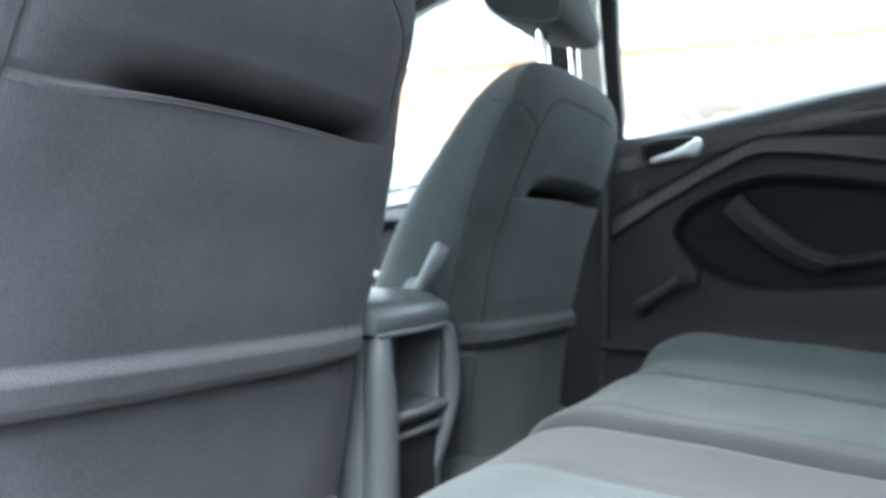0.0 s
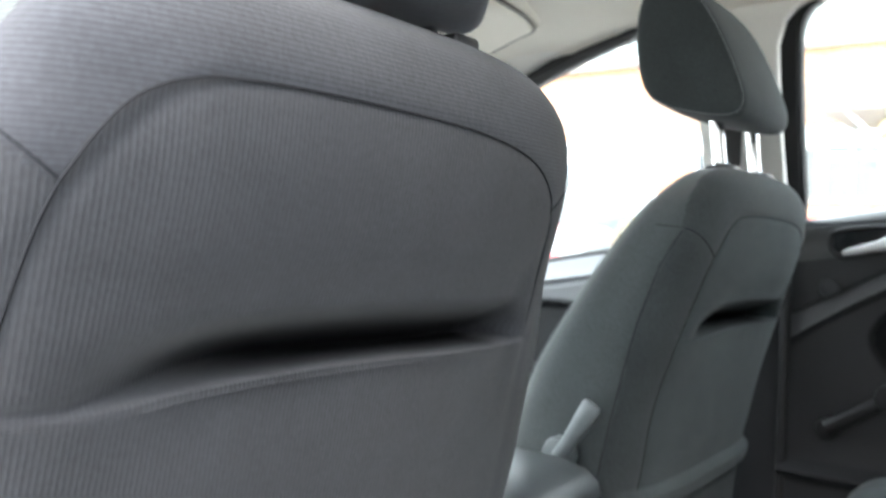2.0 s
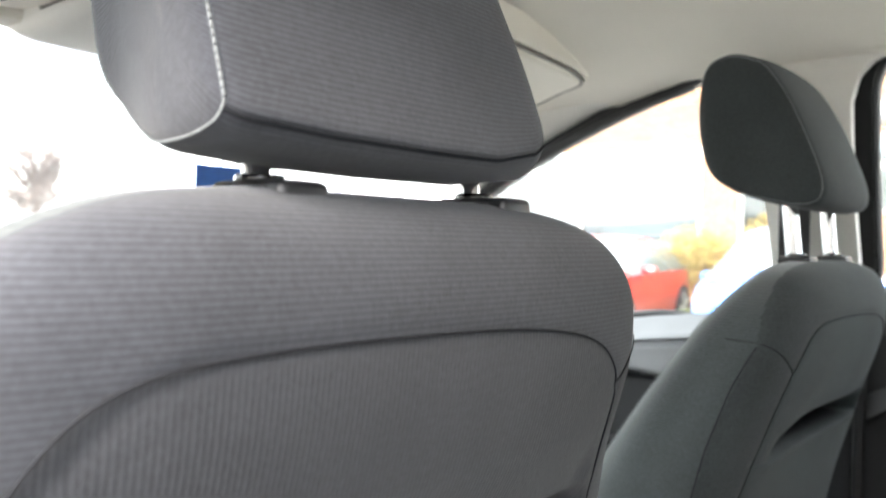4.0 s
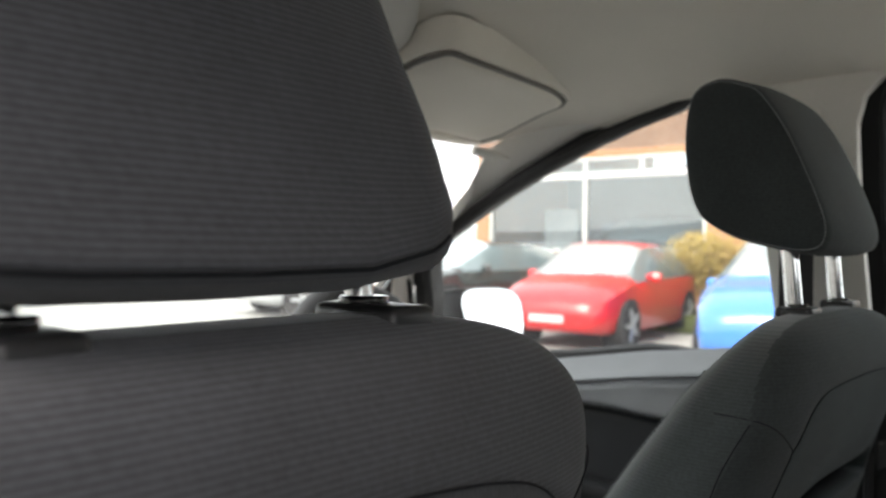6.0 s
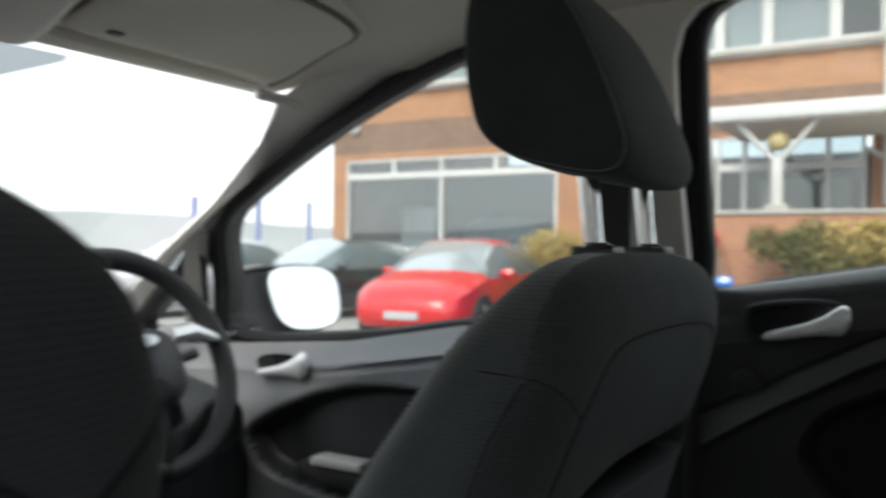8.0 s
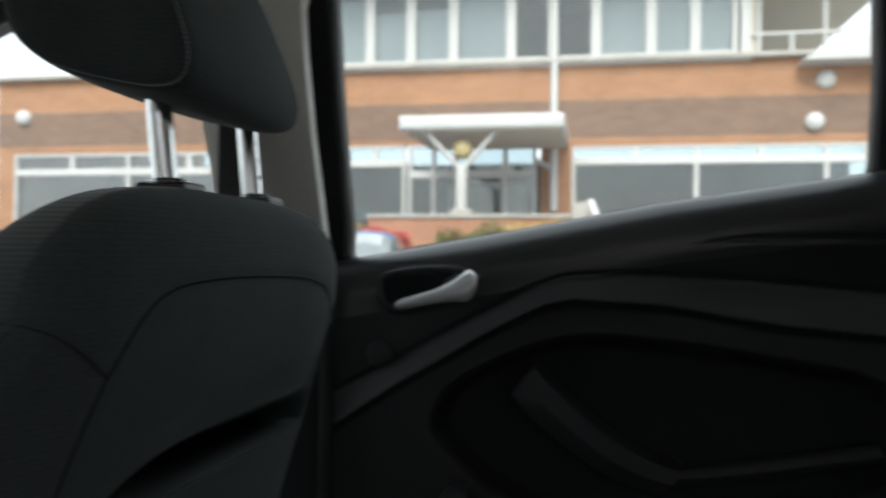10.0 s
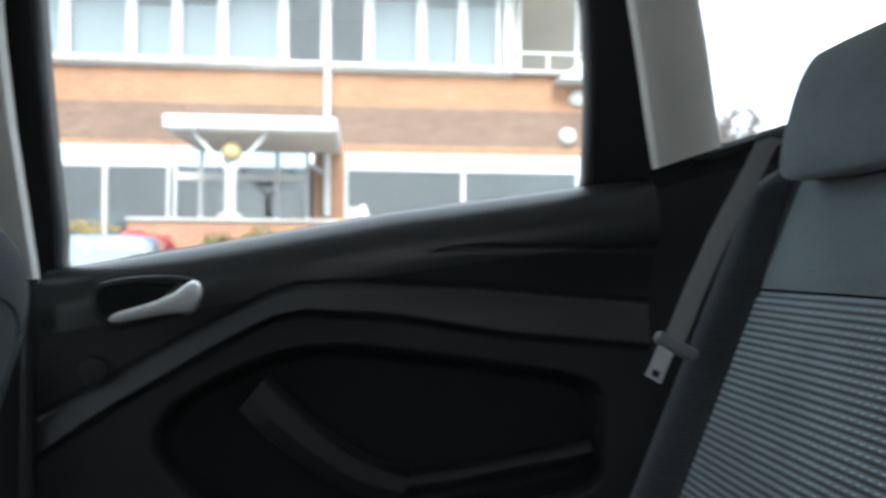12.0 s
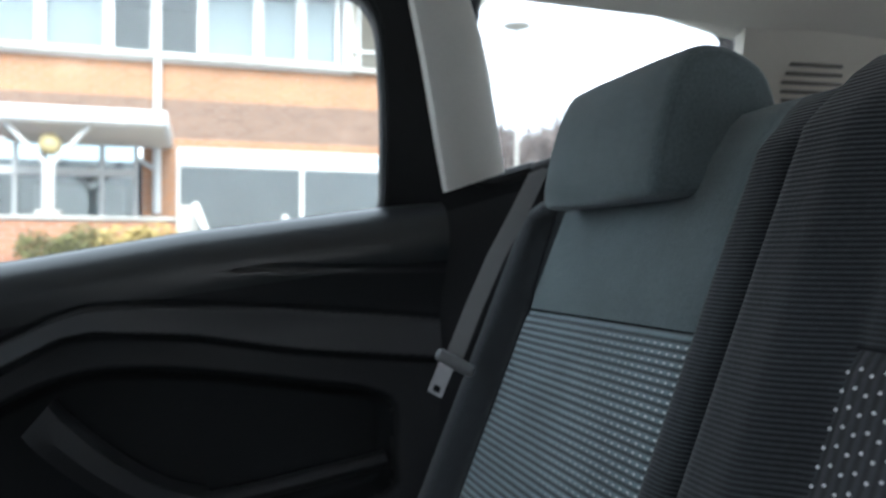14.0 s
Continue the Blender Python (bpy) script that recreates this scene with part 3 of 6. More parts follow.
loft(b, [[Vector(p).lerp(Vector(q), t) + Vector((0, 0.05 * (1 - (p[0] / 0.64) ** 2) - 0.005, 0)) for t in (0, 0.046 * min(1, (0.335 - p[0]) / 0.10), 0.092 * min(1, (0.335 - p[0]) / 0.10))] for p, q in [((x, 0.665, 1.436), (x * 1.12, 1.36, 0.995)) for x in (-0.64, -0.48, -0.32, -0.16, 0, 0.10, 0.17, 0.235, 0.28, 0.32)]], cap=False, closed=False)
SHADE = glass("grey_shade_band", (0.35, 0.36, 0.37))
part("shade_band", b, SHADE, screen, "grey tinted band along the top").visible_shadow = False
tagged(part("trim_header", boxed((0, 0.674, 1.452), (1.30, 0.05, 0.022), 0.009), HEADLINE), "beige headlining edge above the windscreen", "roof trim", kind="structure")


# bonnet out of view, added in white to bounce skylight up to the headlining
b = bmesh.new()
sheet(b, np.linspace(-0.74, 0.74, 15), np.linspace(1.42, 2.35, 10), lambda U, V: np.stack([U, V, 0.985 - 0.30 * ((V - 1.42) / 0.93) ** 2 - 0.10 * (U / 0.74) ** 4], 1))
tagged(part("bonnet", b, PAINT), "unseen car bonnet, made white to bounce light onto the headlining", "car bonnet", kind="structure")

# ---- doors ----
BAND_TOP = [(0.04, 0.982), (-0.055, 1.033), (-0.165, 1.095), (-0.215, 1.120), (-0.250, 1.132), (-0.323, 1.136), (-0.457, 1.130), (-0.661, 1.113)]
BAND_LOW = [(0.04, 0.940), (-0.015, 0.978), (-0.063, 1.010), (-0.165, 1.070), (-0.227, 1.102), (-0.261, 1.109), (-0.361, 1.103), (-0.489, 1.083), (-0.662, 1.068)]
BAND = BAND_TOP + BAND_LOW[::-1]
RECESS = [(-0.098, 0.95), (-0.115, 1.000), (-0.166, 1.032), (-0.229, 1.058), (-0.292, 1.066), (-0.388, 1.058), (-0.485, 1.044), (-0.592, 1.02), (-0.60, 0.95), (-0.588, 0.90), (-0.459, 0.872), (-0.30, 0.855), (-0.22, 0.86), (-0.15, 0.89)]


def belt_z(y):
    return interp([(-0.75, 1.255), (-0.586, 1.239), (-0.356, 1.206), (-0.158, 1.169), (0.03, 1.136), (0.10, 1.125), (0.2, 1.105), (0.406, 1.078), (0.62, 1.040), (0.84, 1.022), (1.0, 1.01)], y)[0]


def rear_panel_x(Y, Z):
    P = np.stack([Y, Z], 1)
    belt = np.array([belt_z(y) for y in Y])
    x = np.full(len(Y), 0.748)
    top, low = (np.interp(-Y, [-a for a, _ in q], [b for _, b in q]) for q in (BAND_TOP, BAND_LOW))
    x -= 0.012 * (1 - np.clip((Z - low) / (top - low), 0, 1)) * step(Z, low - 0.010, low + 0.001)
    x += 0.004 * np.exp(-((Z - top - 0.002) / 0.003) ** 2)
    x += 0.0032 * np.exp(-((Z - 1.1775) / 0.0038) ** 2) * step(-Y, 0.20, 0.50)
    rec = signed(P, spline(RECESS, 5, True))
    x += 0.040 * (1 - step(rec, -0.018, 0.004))
    # rounded shoulder that turns level where it meets the glass
    rim = belt + 0.012
    edge = np.array([glass_x(v) for v in rim]) - 0.006
    t = np.clip((Z - rim + 0.050) / 0.050, 0, 1)
    shoulder = edge - 0.040 * np.sqrt(np.maximum(0, 1 - t * t))
    x = np.where(Z > rim - 0.050, shoulder, x + (edge - 0.040 - 0.748) * step(Z, rim - 0.135, rim - 0.050))
    x -= 0.016 * step(-Z, -0.80, -0.70)
    x -= 0.020 * np.exp(-((Z - 0.735) / 0.012) ** 2) * step(Y, -0.60, -0.50)
    return x


def rear_panel(U, V):
    Y = 0.033 + U * (-0.655 - 0.033)
    top = np.array([belt_z(y) for y in Y]) + 0.012
    Z = np.where(V > 0.75, top - 0.10 * ((1 - V) / 0.25) ** 1.5, 0.40 + V / 0.75 * (top - 0.50))
    return np.stack([rear_panel_x(Y, Z), Y, Z], 1)


door = thing("door_1", (0.75, -0.3, 0.4), "black moulded rear door lining with cloth insert", "car door", kind="structure")
bm = sheet(bmesh.new(), np.linspace(0, 1, 200), np.linspace(0, 1, 400), rear_panel)
bm.faces.ensure_lookup_table()
cen = np.array([f.calc_center_median()[:] for f in bm.faces])
rec = signed(cen[:, 1:], spline(RECESS, 5, True))
band = inside(cen[:, 1:], BAND)
for f, r, d, c in zip(bm.faces, rec, band, cen):
    f.material_index = 1 if r < -0.004 else 2 if d else 3 if c[2] > belt_z(c[1]) - 0.0584 else 0
part("door_lining", bm, [PLASTIC, DOOR_CLOTH, BAND_PLASTIC, RAIL], door, angle=70)
top_roll = [(glass_x(belt_z(y) + 0.012) - 0.006, y, belt_z(y) + 0.0095) for y in np.linspace(0.03, -0.64, 24)]
part("belt_rail", tube(bmesh.new(), top_roll, 0.0035, 10), RAIL, door, "soft dark rail under the window")
part("window_sill_seal", tube(bmesh.new(), [(x + 0.020, y, z - 0.006) for x, y, z in top_roll], 0.006, 8), RUBBER, door)
bm = bmesh.new()
g = spline([(-0.205, 1.016), (-0.222, 0.998), (-0.26, 0.965), (-0.30, 0.935), (-0.335, 0.915), (-0.37, 0.905)], 5)
rings = []
for i, (y, z) in enumerate(g):
    t = i / (len(g) - 1)
    w = 0.023 - 0.003 * t
    x = 0.738 + 0.014 * math.sin(math.pi * min(1, t * 1.2)) * -1 + 0.012 * t
    dirn = Vector((0, -0.75, -0.62)).normalized()
    nrm = Vector((0, -dirn.z, dirn.y))
    rings.append([Vector((x + a, y, z)) + nrm * b * w for a, b in ((0.0, -1), (-0.012, -0.85), (-0.019, 0), (-0.012, 0.85), (0.0, 1), (0.03, 1), (0.03, -1))])
loft(bm, rings)
part("pull_handle", bm, PLASTIC, door, "dark padded pull handle")
part("armrest_ledge", tube(bmesh.new(), [(0.752, y, z) for y, z in spline([(-0.35, 0.908), (-0.42, 0.916), (-0.50, 0.930), (-0.588, 0.946)], 5)], 0.013, 10, flat=0.8), PLASTIC, door)
bm = bmesh.new()
loop = spline([(-0.034, 1.116), (-0.042, 1.132), (-0.09, 1.140), (-0.135, 1.138), (-0.142, 1.120), (-0.105, 1.104), (-0.060, 1.091), (-0.040, 1.098)], 5, True)
tube(bm, [(0.745, y, z) for y, z in loop], 0.0045, 8, closed=True)
part("handle_bezel", bm, PLASTIC, door)
bm = bmesh.new()
bm.faces.new([bm.verts.new((0.7445, y, z)) for y, z in loop])
part("handle_cup", bm, GLOSS_BLACK, door)


def chrome_handle(name, a, b, parent, x=0.735, fat=1.0):
    """A swept lever: thin at its free end, broad at the hinge."""
    (y0, z0), (y1, z1) = a, b
    rings = []
    for t in (0, 0.03, 0.10, 0.30, 0.50, 0.62, 0.72, 0.80, 0.87, 0.93, 0.975, 1.0):
        h = float(np.interp(t, [0, 0.03, 0.1, 0.5, 0.72, 0.87, 0.93, 0.975, 1], [0.003, 0.005, 0.0062, 0.0075, 0.0105, 0.0150, 0.0145, 0.011, 0.006])) * (1 + (fat - 1) * 0.6 * t)
        y, z = y0 + (y1 - y0) * t, z0 + (z1 - z0) * t + 0.007 * t ** 3
        rings.append([(x + math.cos(k * math.pi / 8) * (0.006 + 0.003 * t), y, z + math.sin(k * math.pi / 8) * h) for k in range(16)])
    return part(name, loft(bmesh.new(), rings), SILVER, parent, "satin silver inner door handle")


chrome_handle("door_handle", (-0.056, 1.098), (-0.150, 1.119), door, 0.728, 1.35)
part("tweeter", disc(bmesh.new(), (0.742, -0.035, 1.040), 0.016, 0.010, 0, 24, 0.004), PLASTIC, door, "small round speaker cover")
bm = disc(bmesh.new(), (0.725, -0.046, 0.816), 0.019, 0.035, 0, 24, 0.005)
winder = part("window_winder", bm, RUBBER, door, "black plastic window winder")
part("crank_arm", tube(bmesh.new(), [(0.712, -0.046, 0.816), (0.706, -0.09, 0.847), (0.708, -0.134, 0.878)], [0.014, 0.012, 0.013], 10), RUBBER, winder)
part("knob", disc(bmesh.new(), (0.695, -0.136, 0.880), 0.021, 0.034, 0, 20, 0.007), RUBBER, winder)
part("shut_seal", tube(bmesh.new(), [(0.735, 0.030, z) for z in np.linspace(0.4, 1.14, 14)], 0.009, 8), RUBBER, door)
part("outer_skin", boxed((0.86, -0.3, 0.72), (0.03, 0.72, 0.86), 0.01), PAINT, door)

# front right door and its far twin
FRONT_RECESS = [(0.80, 0.86), (0.775, 0.895), (0.68, 0.945), (0.594, 0.972), (0.52, 0.982), (0.40, 0.980), (0.25, 0.96), (0.2, 0.86), (0.3, 0.80), (0.6, 0.79), (0.75, 0.81)]


def front_door(s, name):
    d = thing(name, (s * 0.75, 0.5, 0.4), "black front door lining with silver handle", "car door", kind="structure")

    def place(U, V):
        Y = 0.176 + U * 0.86
        top = np.array([belt_z(y) for y in Y])
        Z = 0.40 + V * (top - 0.40)
        P = np.stack([Y, Z], 1)
        x = np.full(len(Y), 0.748)
        x += 0.045 * (1 - step(signed(P, spline(FRONT_RECESS, 4, True)), -0.02, 0.004))
        x += 0.010 * step(Z, top - 0.120, top - 0.050) + 0.054 * np.clip((Z - top + 0.040) / 0.040, 0, 1) ** 0.85 - 0.014
        x += 0.010 * np.exp(-((Z - (top - 0.046)) / 0.005) ** 2) * (1 - step(Y, 0.45, 0.80))
        return np.stack([s * x, Y, Z], 1)

    bm = sheet(bmesh.new(), np.linspace(0, 1, 130), np.linspace(0, 1, 170), place)
    cen = np.array([f.calc_center_median()[:] for f in bm.faces])
    rec = signed(cen[:, 1:], spline(FRONT_RECESS, 4, True))
    for f, r in zip(bm.faces, rec):
        f.material_index = 1 if r < -0.004 else 2 if f.calc_center_median().z > belt_z(f.calc_center_median().y) - 0.10 else 0
    part("door_lining", bm, [DOOR_GREY, PLASTIC_MID, DOOR_GREY], d, angle=70)
    bm = bmesh.new()
    loop = spline([(0.672, 0.995), (0.680, 1.012), (0.72, 1.016), (0.768, 1.010), (0.780, 0.994), (0.755, 0.978), (0.70, 0.980)], 4, True)
    bm.faces.new([bm.verts.new((s * 0.7445, y, z)) for y, z in loop])
    part("handle_cup", bm, GLOSS_BLACK, d)
    chrome_handle("door_handle", (0.765, 0.982), (0.660, 0.998), d, s * 0.732, 2.1)
    part("armrest", boxed((s * 0.735, 0.45, 0.835), (0.06, 0.42, 0.035), 0.012), PLASTIC, d)
    part("switch_panel", boxed((s * 0.718, 0.572, 0.858), (0.040, 0.098, 0.015), 0.004), SILVER, d, "silver switch panel")
    part("outer_skin", boxed((s * 0.86, 0.6, 0.64), (0.03, 0.88, 0.66), 0.01), PAINT, d)
    return d


front_door(1, "door_2")
front_door(-1, "door_3")
tagged(part("wall_sill", boxed((0.80, -0.2, 0.30), (0.14, 2.9, 0.22), 0.02), PAINT), "white painted door sill", "sill", kind="structure")
tagged(part("wall_sill_far", boxed((-0.80, -0.2, 0.30), (0.14, 2.9, 0.22), 0.02), PAINT), "white painted door sill", "sill", kind="structure")

# door mirror
mir = thing("door_mirror", (0.90, 0.95, 1.03), "black and white door mirror reflecting bright sky", "wing mirror")
MT = Matrix.Translation((0.996, 0.918, 1.088)) @ Matrix.Rotation(radians(-22), 4, "Z") @ Matrix.Rotation(radians(-14), 4, "X")


def mirror_ring(k, y, n=32, wide=1.0):
    return [MT @ Vector((0.110 * k * math.copysign(abs(math.cos(a)) ** 0.62, math.cos(a)) * (wide if math.cos(a) < 0 else 1), y, 0.072 * k * math.copysign(abs(math.sin(a)) ** 0.62, math.sin(a)))) for a in np.linspace(0, 2 * math.pi, n, endpoint=False)]


part("housing", loft(bmesh.new(), [mirror_ring(k, y, 32, 1.42) for y, k in ((0.012, 0.90), (-0.012, 0.94), (-0.010, 0.985), (0.01, 1.0), (0.05, 0.95), (0.09, 0.70), (0.11, 0.35))]), RUBBER, mir)
bm = bmesh.new()
bm.faces.new([bm.verts.new(MT @ (Vector((0.016, 0, 0)) + Vector((v.x * 0.84 if v.x > 0 else v.x * 0.70 - v.z * 0.22, v.y, v.z)))) for v in [MT.inverted() @ p for p in mirror_ring(0.925, -0.0135)]])
part("mirror_glass", bm, MIRROR, mir)
part("stalk", boxed((0.86, 0.95, 1.02), (0.10, 0.07, 0.04), 0.012), GLOSS_BLACK, mir)


# ---- front seats ----
BACK = [  # height, half width, back surface, thickness
    (0.50, 0.21, 0.060, 0.20), (0.54, 0.240, 0.050, 0.24), (0.62, 0.250, 0.045, 0.262), (0.70, 0.252, 0.040, 0.248), (0.80, 0.254, 0.030, 0.221), (0.86, 0.255, 0.018, 0.205), (0.92, 0.256, 0.006, 0.190),
    (0.98, 0.255, -0.010, 0.177), (1.05, 0.250, -0.030, 0.152), (1.10, 0.242, -0.045, 0.132), (1.13, 0.232, -0.050, 0.116), (1.155, 0.215, -0.051, 0.098), (1.175, 0.190, -0.047, 0.078),
    (1.188, 0.162, -0.040, 0.060), (1.196, 0.125, -0.030, 0.044), (1.2, 0.08, -0.020, 0.026)]
BACK = [tuple(r) for r in spline(BACK, 8)]
ARCH = spline([(-0.190, 0.60), (-0.193, 0.80), (-0.202, 0.92), (-0.197, 1.00), (-0.189, 1.06), (-0.180, 1.093), (-0.160, 1.1235), (-0.134, 1.1375), (-0.095, 1.1415), (-0.03, 1.142), (0.06, 1.139), (0.121, 1.131), (0.157, 1.118), (0.183, 1.095), (0.190, 1.06), (0.197, 1.00), (0.203, 0.92), (0.200, 0.80), (0.196, 0.60)], 5)
TEE = [[(-0.180, 1.094), (-0.212, 1.117), (-0.236, 1.128)], [(0.183, 1.096), (0.215, 1.118), (0.236, 1.128)]]
POCKET = [(-0.202, 1.004), (-0.160, 1.001), (-0.132, 1.003), (-0.095, 1.0055), (-0.04, 1.0065), (0.03, 1.0055), (0.10, 1.0025), (0.15, 1.001), (0.2, 1.001)]


def seat_back_y(x, z):
    """The rear surface of the front seats, with the seams, the pocket's mouth and its rolled hem."""
    w, y0, th = interp(BACK, z)
    k = min(1.0, abs(x) / w)
    c = y0 + th / 2
    return c - th / 2 * (1 - k ** 3.6) ** (1 / 3.6)


def pocket_line(x):
    return np.interp(x, [p[0] for p in POCKET], [p[1] for p in POCKET])


def seat_relief(x, z, mouth=True):
    P = np.stack([x, z], 1)
    r = 0.0011 * np.exp(-(line_distance(P, ARCH) / 0.0032) ** 2)
    for t in TEE:
        r += 0.0011 * np.exp(-(line_distance(P, t) / 0.0030) ** 2)
    lip = pocket_line(x)
    if mouth:
        mid = step(x, -0.185, -0.05) * (1 - step(x, 0.165, 0.196))
        up = z - lip
        r += mid * 0.040 * step(up, -0.003, 0.003) * (1 - step(up, 0.005, 0.034))
        r += mid * 0.006 * (1 - step(up, 0.030, 0.070)) * step(up, -0.003, 0.003)
        r += mid * 0.003 * step(up, -0.060, -0.010) * (1 - step(up, -0.003, 0.003))
        r += 0.0018 * np.exp(-(up / 0.003) ** 2) * (1 - step(np.abs(x), 0.195, 0.205)) * (1 - mid)
    hem = 0.810 - 0.025 * x
    inner = 1 - step(np.abs(x), 0.205, 0.240)
    r -= 0.011 * inner * (step(z, hem - 0.020, hem - 0.011) - step(z, hem + 0.003, hem + 0.016))
    r += 0.011 * inner * np.exp(-((z - hem + 0.0235) / 0.0040) ** 2)
    soft = np.array([noise.noise(Vector((a * 7, 3.1, b * 7))) for a, b in zip(x, z)])
    return r + 0.0016 * soft


def front_seat(cx, dy, dz, label, headrest_lift=0.0, hw=0.100, gap=0.063, off=0.0, cap=0.034, flare=0.0, cloth=CLOTH, knit=KNIT, swollen=False, wide=0.0):
    th = thing("front_seat", (cx, 0.2 + dy, 0.34), label, "car seat", "front seats")
    o = Vector((cx, dy, dz))

    # backrest, a ring of points for each height
    na = 180
    zs = np.concatenate([np.linspace(0.50, 0.775, 44), np.linspace(0.7775, 0.838, 42), np.linspace(0.842, 0.97, 24), np.linspace(0.974, 0.998, 10), np.linspace(1.000, 1.040, 41), np.linspace(1.0425, 1.078, 14), np.linspace(1.082, 1.158, 24), 1.16 + 0.04 * np.sin(np.linspace(0.0, 1, 30) * math.pi / 2)])
    ang = []
    for i in range(na):
        ang.append(2 * math.pi * i / na)
    P, tab = [], []
    for z in zs:
        w, y0, t = interp(BACK, z)
        for a in ang:
            ca, sa = math.cos(a), math.sin(a)
            p = 2 / 3.6
            x = w * math.copysign(abs(ca) ** p, ca)
            yy = math.copysign(abs(sa) ** p, sa)
            P.append((x, y0 + t / 2 + t / 2 * yy, z))
            tab.append(yy)
    P, tab = np.array(P), np.array(tab)
    rear = step(-tab, 0.35, 0.9)
    P[:, 2] += (pocket_line(P[:, 0]) - 1.004) * np.exp(-((P[:, 2] - 1.004) / 0.035) ** 2) * rear
    P[:, 1] += seat_relief(P[:, 0], P[:, 2]) * rear
    front = step(tab, 0.2, 0.9)
    P[:, 1] -= front * 0.045 * np.exp(-(P[:, 0] / 0.13) ** 4) * step(-P[:, 2], -1.15, -0.95)
    P[:, 0] += flare * np.sign(P[:, 0]) * step(np.abs(P[:, 0]), 0.19, 0.24) * np.interp(P[:, 2], [0.9, 0.98, 1.02, 1.06, 1.13, 1.17], [0.009, 0.007, 0.002, -0.004, -0.006, -0.004])
    if swollen:
        P[:, 0] *= 1 - 0.10 * step(P[:, 2], 1.06, 1.15) * step(-P[:, 0], 0.08, 0.17)
    P[:, 0] += wide * step(P[:, 0], 0.17, 0.24) * np.interp(P[:, 2], [0.60, 0.70, 0.90, 0.98, 1.04], [0.6, 1.0, 1.0, 0.5, 0.0])
    bm = bmesh.new()
    loft(bm, [[Vector(p) + o for p in P[i * na:(i + 1) * na]] for i in range(len(zs))])
    arch = [(a + cx, b + dz) for a, b in ARCH]
    faces = list(bm.faces)
    cen = np.array([f.calc_center_median()[:] for f in faces])
    ins = inside(cen[:, [0, 2]], arch)
    for f, q, c in zip(faces, ins, cen):
        xr = c[0] - cx
        up = c[2] - dz - float(pocket_line(xr))
        behind = c[1] - dy < interp(BACK, c[2] - dz)[1] + (0.055 if abs(up - 0.02) > 0.03 else 0.10)
        side = c[1] - dy > np.interp(c[2] - dz, [0.64, 0.836, 1.023, 1.122], [0.105, 0.067, 0.021, -0.018]) and abs(c[0] - cx) > interp(BACK, c[2] - dz)[0] * 0.8
        low = knit is KNIT and c[2] - dz < 1.094 + max(0.0, abs(xr) - 0.182) * 0.64
        f.material_index = 1 if (q or low) and behind else 2 if side else 0
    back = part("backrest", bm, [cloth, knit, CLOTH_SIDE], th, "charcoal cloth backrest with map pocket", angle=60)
    # mask for the shade painted into the pocket's mouth
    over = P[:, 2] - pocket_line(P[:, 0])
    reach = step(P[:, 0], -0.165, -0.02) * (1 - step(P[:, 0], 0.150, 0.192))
    store(back, "mouth_shade", rear * reach * step(over, -0.0035, 0.0010) * (1 - step(over, 0.004, 0.027)))
    store(back, "run", np.repeat(run_length([(interp(BACK, z)[1], z) for z in zs]), na))

    def on_back(line, off=0.0008, mouth=True):
        L = np.array(line)
        rel = seat_relief(L[:, 0], L[:, 1], mouth)
        return [(x + cx, seat_back_y(x, z) + r - off + dy, z + dz) for (x, z), r in zip(line, rel)]

    part("seam", tube(bmesh.new(), on_back([p for p in ARCH if p[1] > 0.66]), 0.0006, 6), SEAM, back)
    for t in TEE:
        part("seam", tube(bmesh.new(), on_back(spline(t, 5)), 0.0005, 6), SEAM, back)
    part("pocket_edge", tube(bmesh.new(), on_back(spline([(x, z - 0.0066) for x, z in POCKET], 8), 0.0, True), 0.0007, 8), knit, back)
    # seam down the rear edge of each side bolster
    for sg in (-1, 1):
        pts = []
        for zz in np.linspace(0.64, 1.122, 40):
            w, y0, t = interp(BACK, zz)
            yy = float(np.interp(zz, [0.64, 0.836, 0.910, 0.970, 1.023, 1.084, 1.122], [0.105, 0.067, 0.050, 0.035, 0.021, 0.000, -0.018]))
            k = min(0.999, abs(yy - y0 - t / 2) / (t / 2))
            pts.append((cx + sg * (w * (1 - k ** 3.6) ** (1 / 3.6) + 0.0006), yy + dy, zz + dz))
        part("seam", tube(bmesh.new(), pts, 0.0006, 6), SEAM, back)
    # pale stitches down the inner front edge of both side bolsters
    for sg in (-1, 1):
        bm = bmesh.new()
        for i in range(124):
            z = 0.66 + i * 0.0040
            ends = []
            for zz in (z, z + 0.0026):
                w, y0, t = interp(BACK, zz)
                ends.append((cx + sg * (w * 0.862 + 0.001), y0 + t / 2 + t / 2 * 0.782 + 0.001 + dy, zz + dz))
            tube(bm, ends, 0.0008, 5)
        part("stitching", bm, THREAD, back, "pale contrast stitching")

    # headrest: the side outline drawn across, with rounded ends
    prof = spline([(0.043, 1.424), (0.072, 1.430), (0.096, 1.415), (0.102, 1.362), (0.090, 1.302), (0.060, 1.276), (0.012, 1.262), (-0.022, 1.258), (-0.037, 1.268), (-0.034, 1.297), (-0.004, 1.368), (0.024, 1.412)], 6, True)
    if swollen:
        # rear face that breaks at a seam into a chamfered underside
        prof = spline([(0.043, 1.424), (0.072, 1.430), (0.096, 1.415), (0.102, 1.362), (0.090, 1.302), (0.060, 1.274), (0.020, 1.258), (-0.006, 1.2555), (-0.026, 1.2585), (-0.0375, 1.2650), (-0.036, 1.279), (-0.004, 1.368), (0.024, 1.412)], 6, True)
    c = Vector((0.042, 1.335))
    rings = []
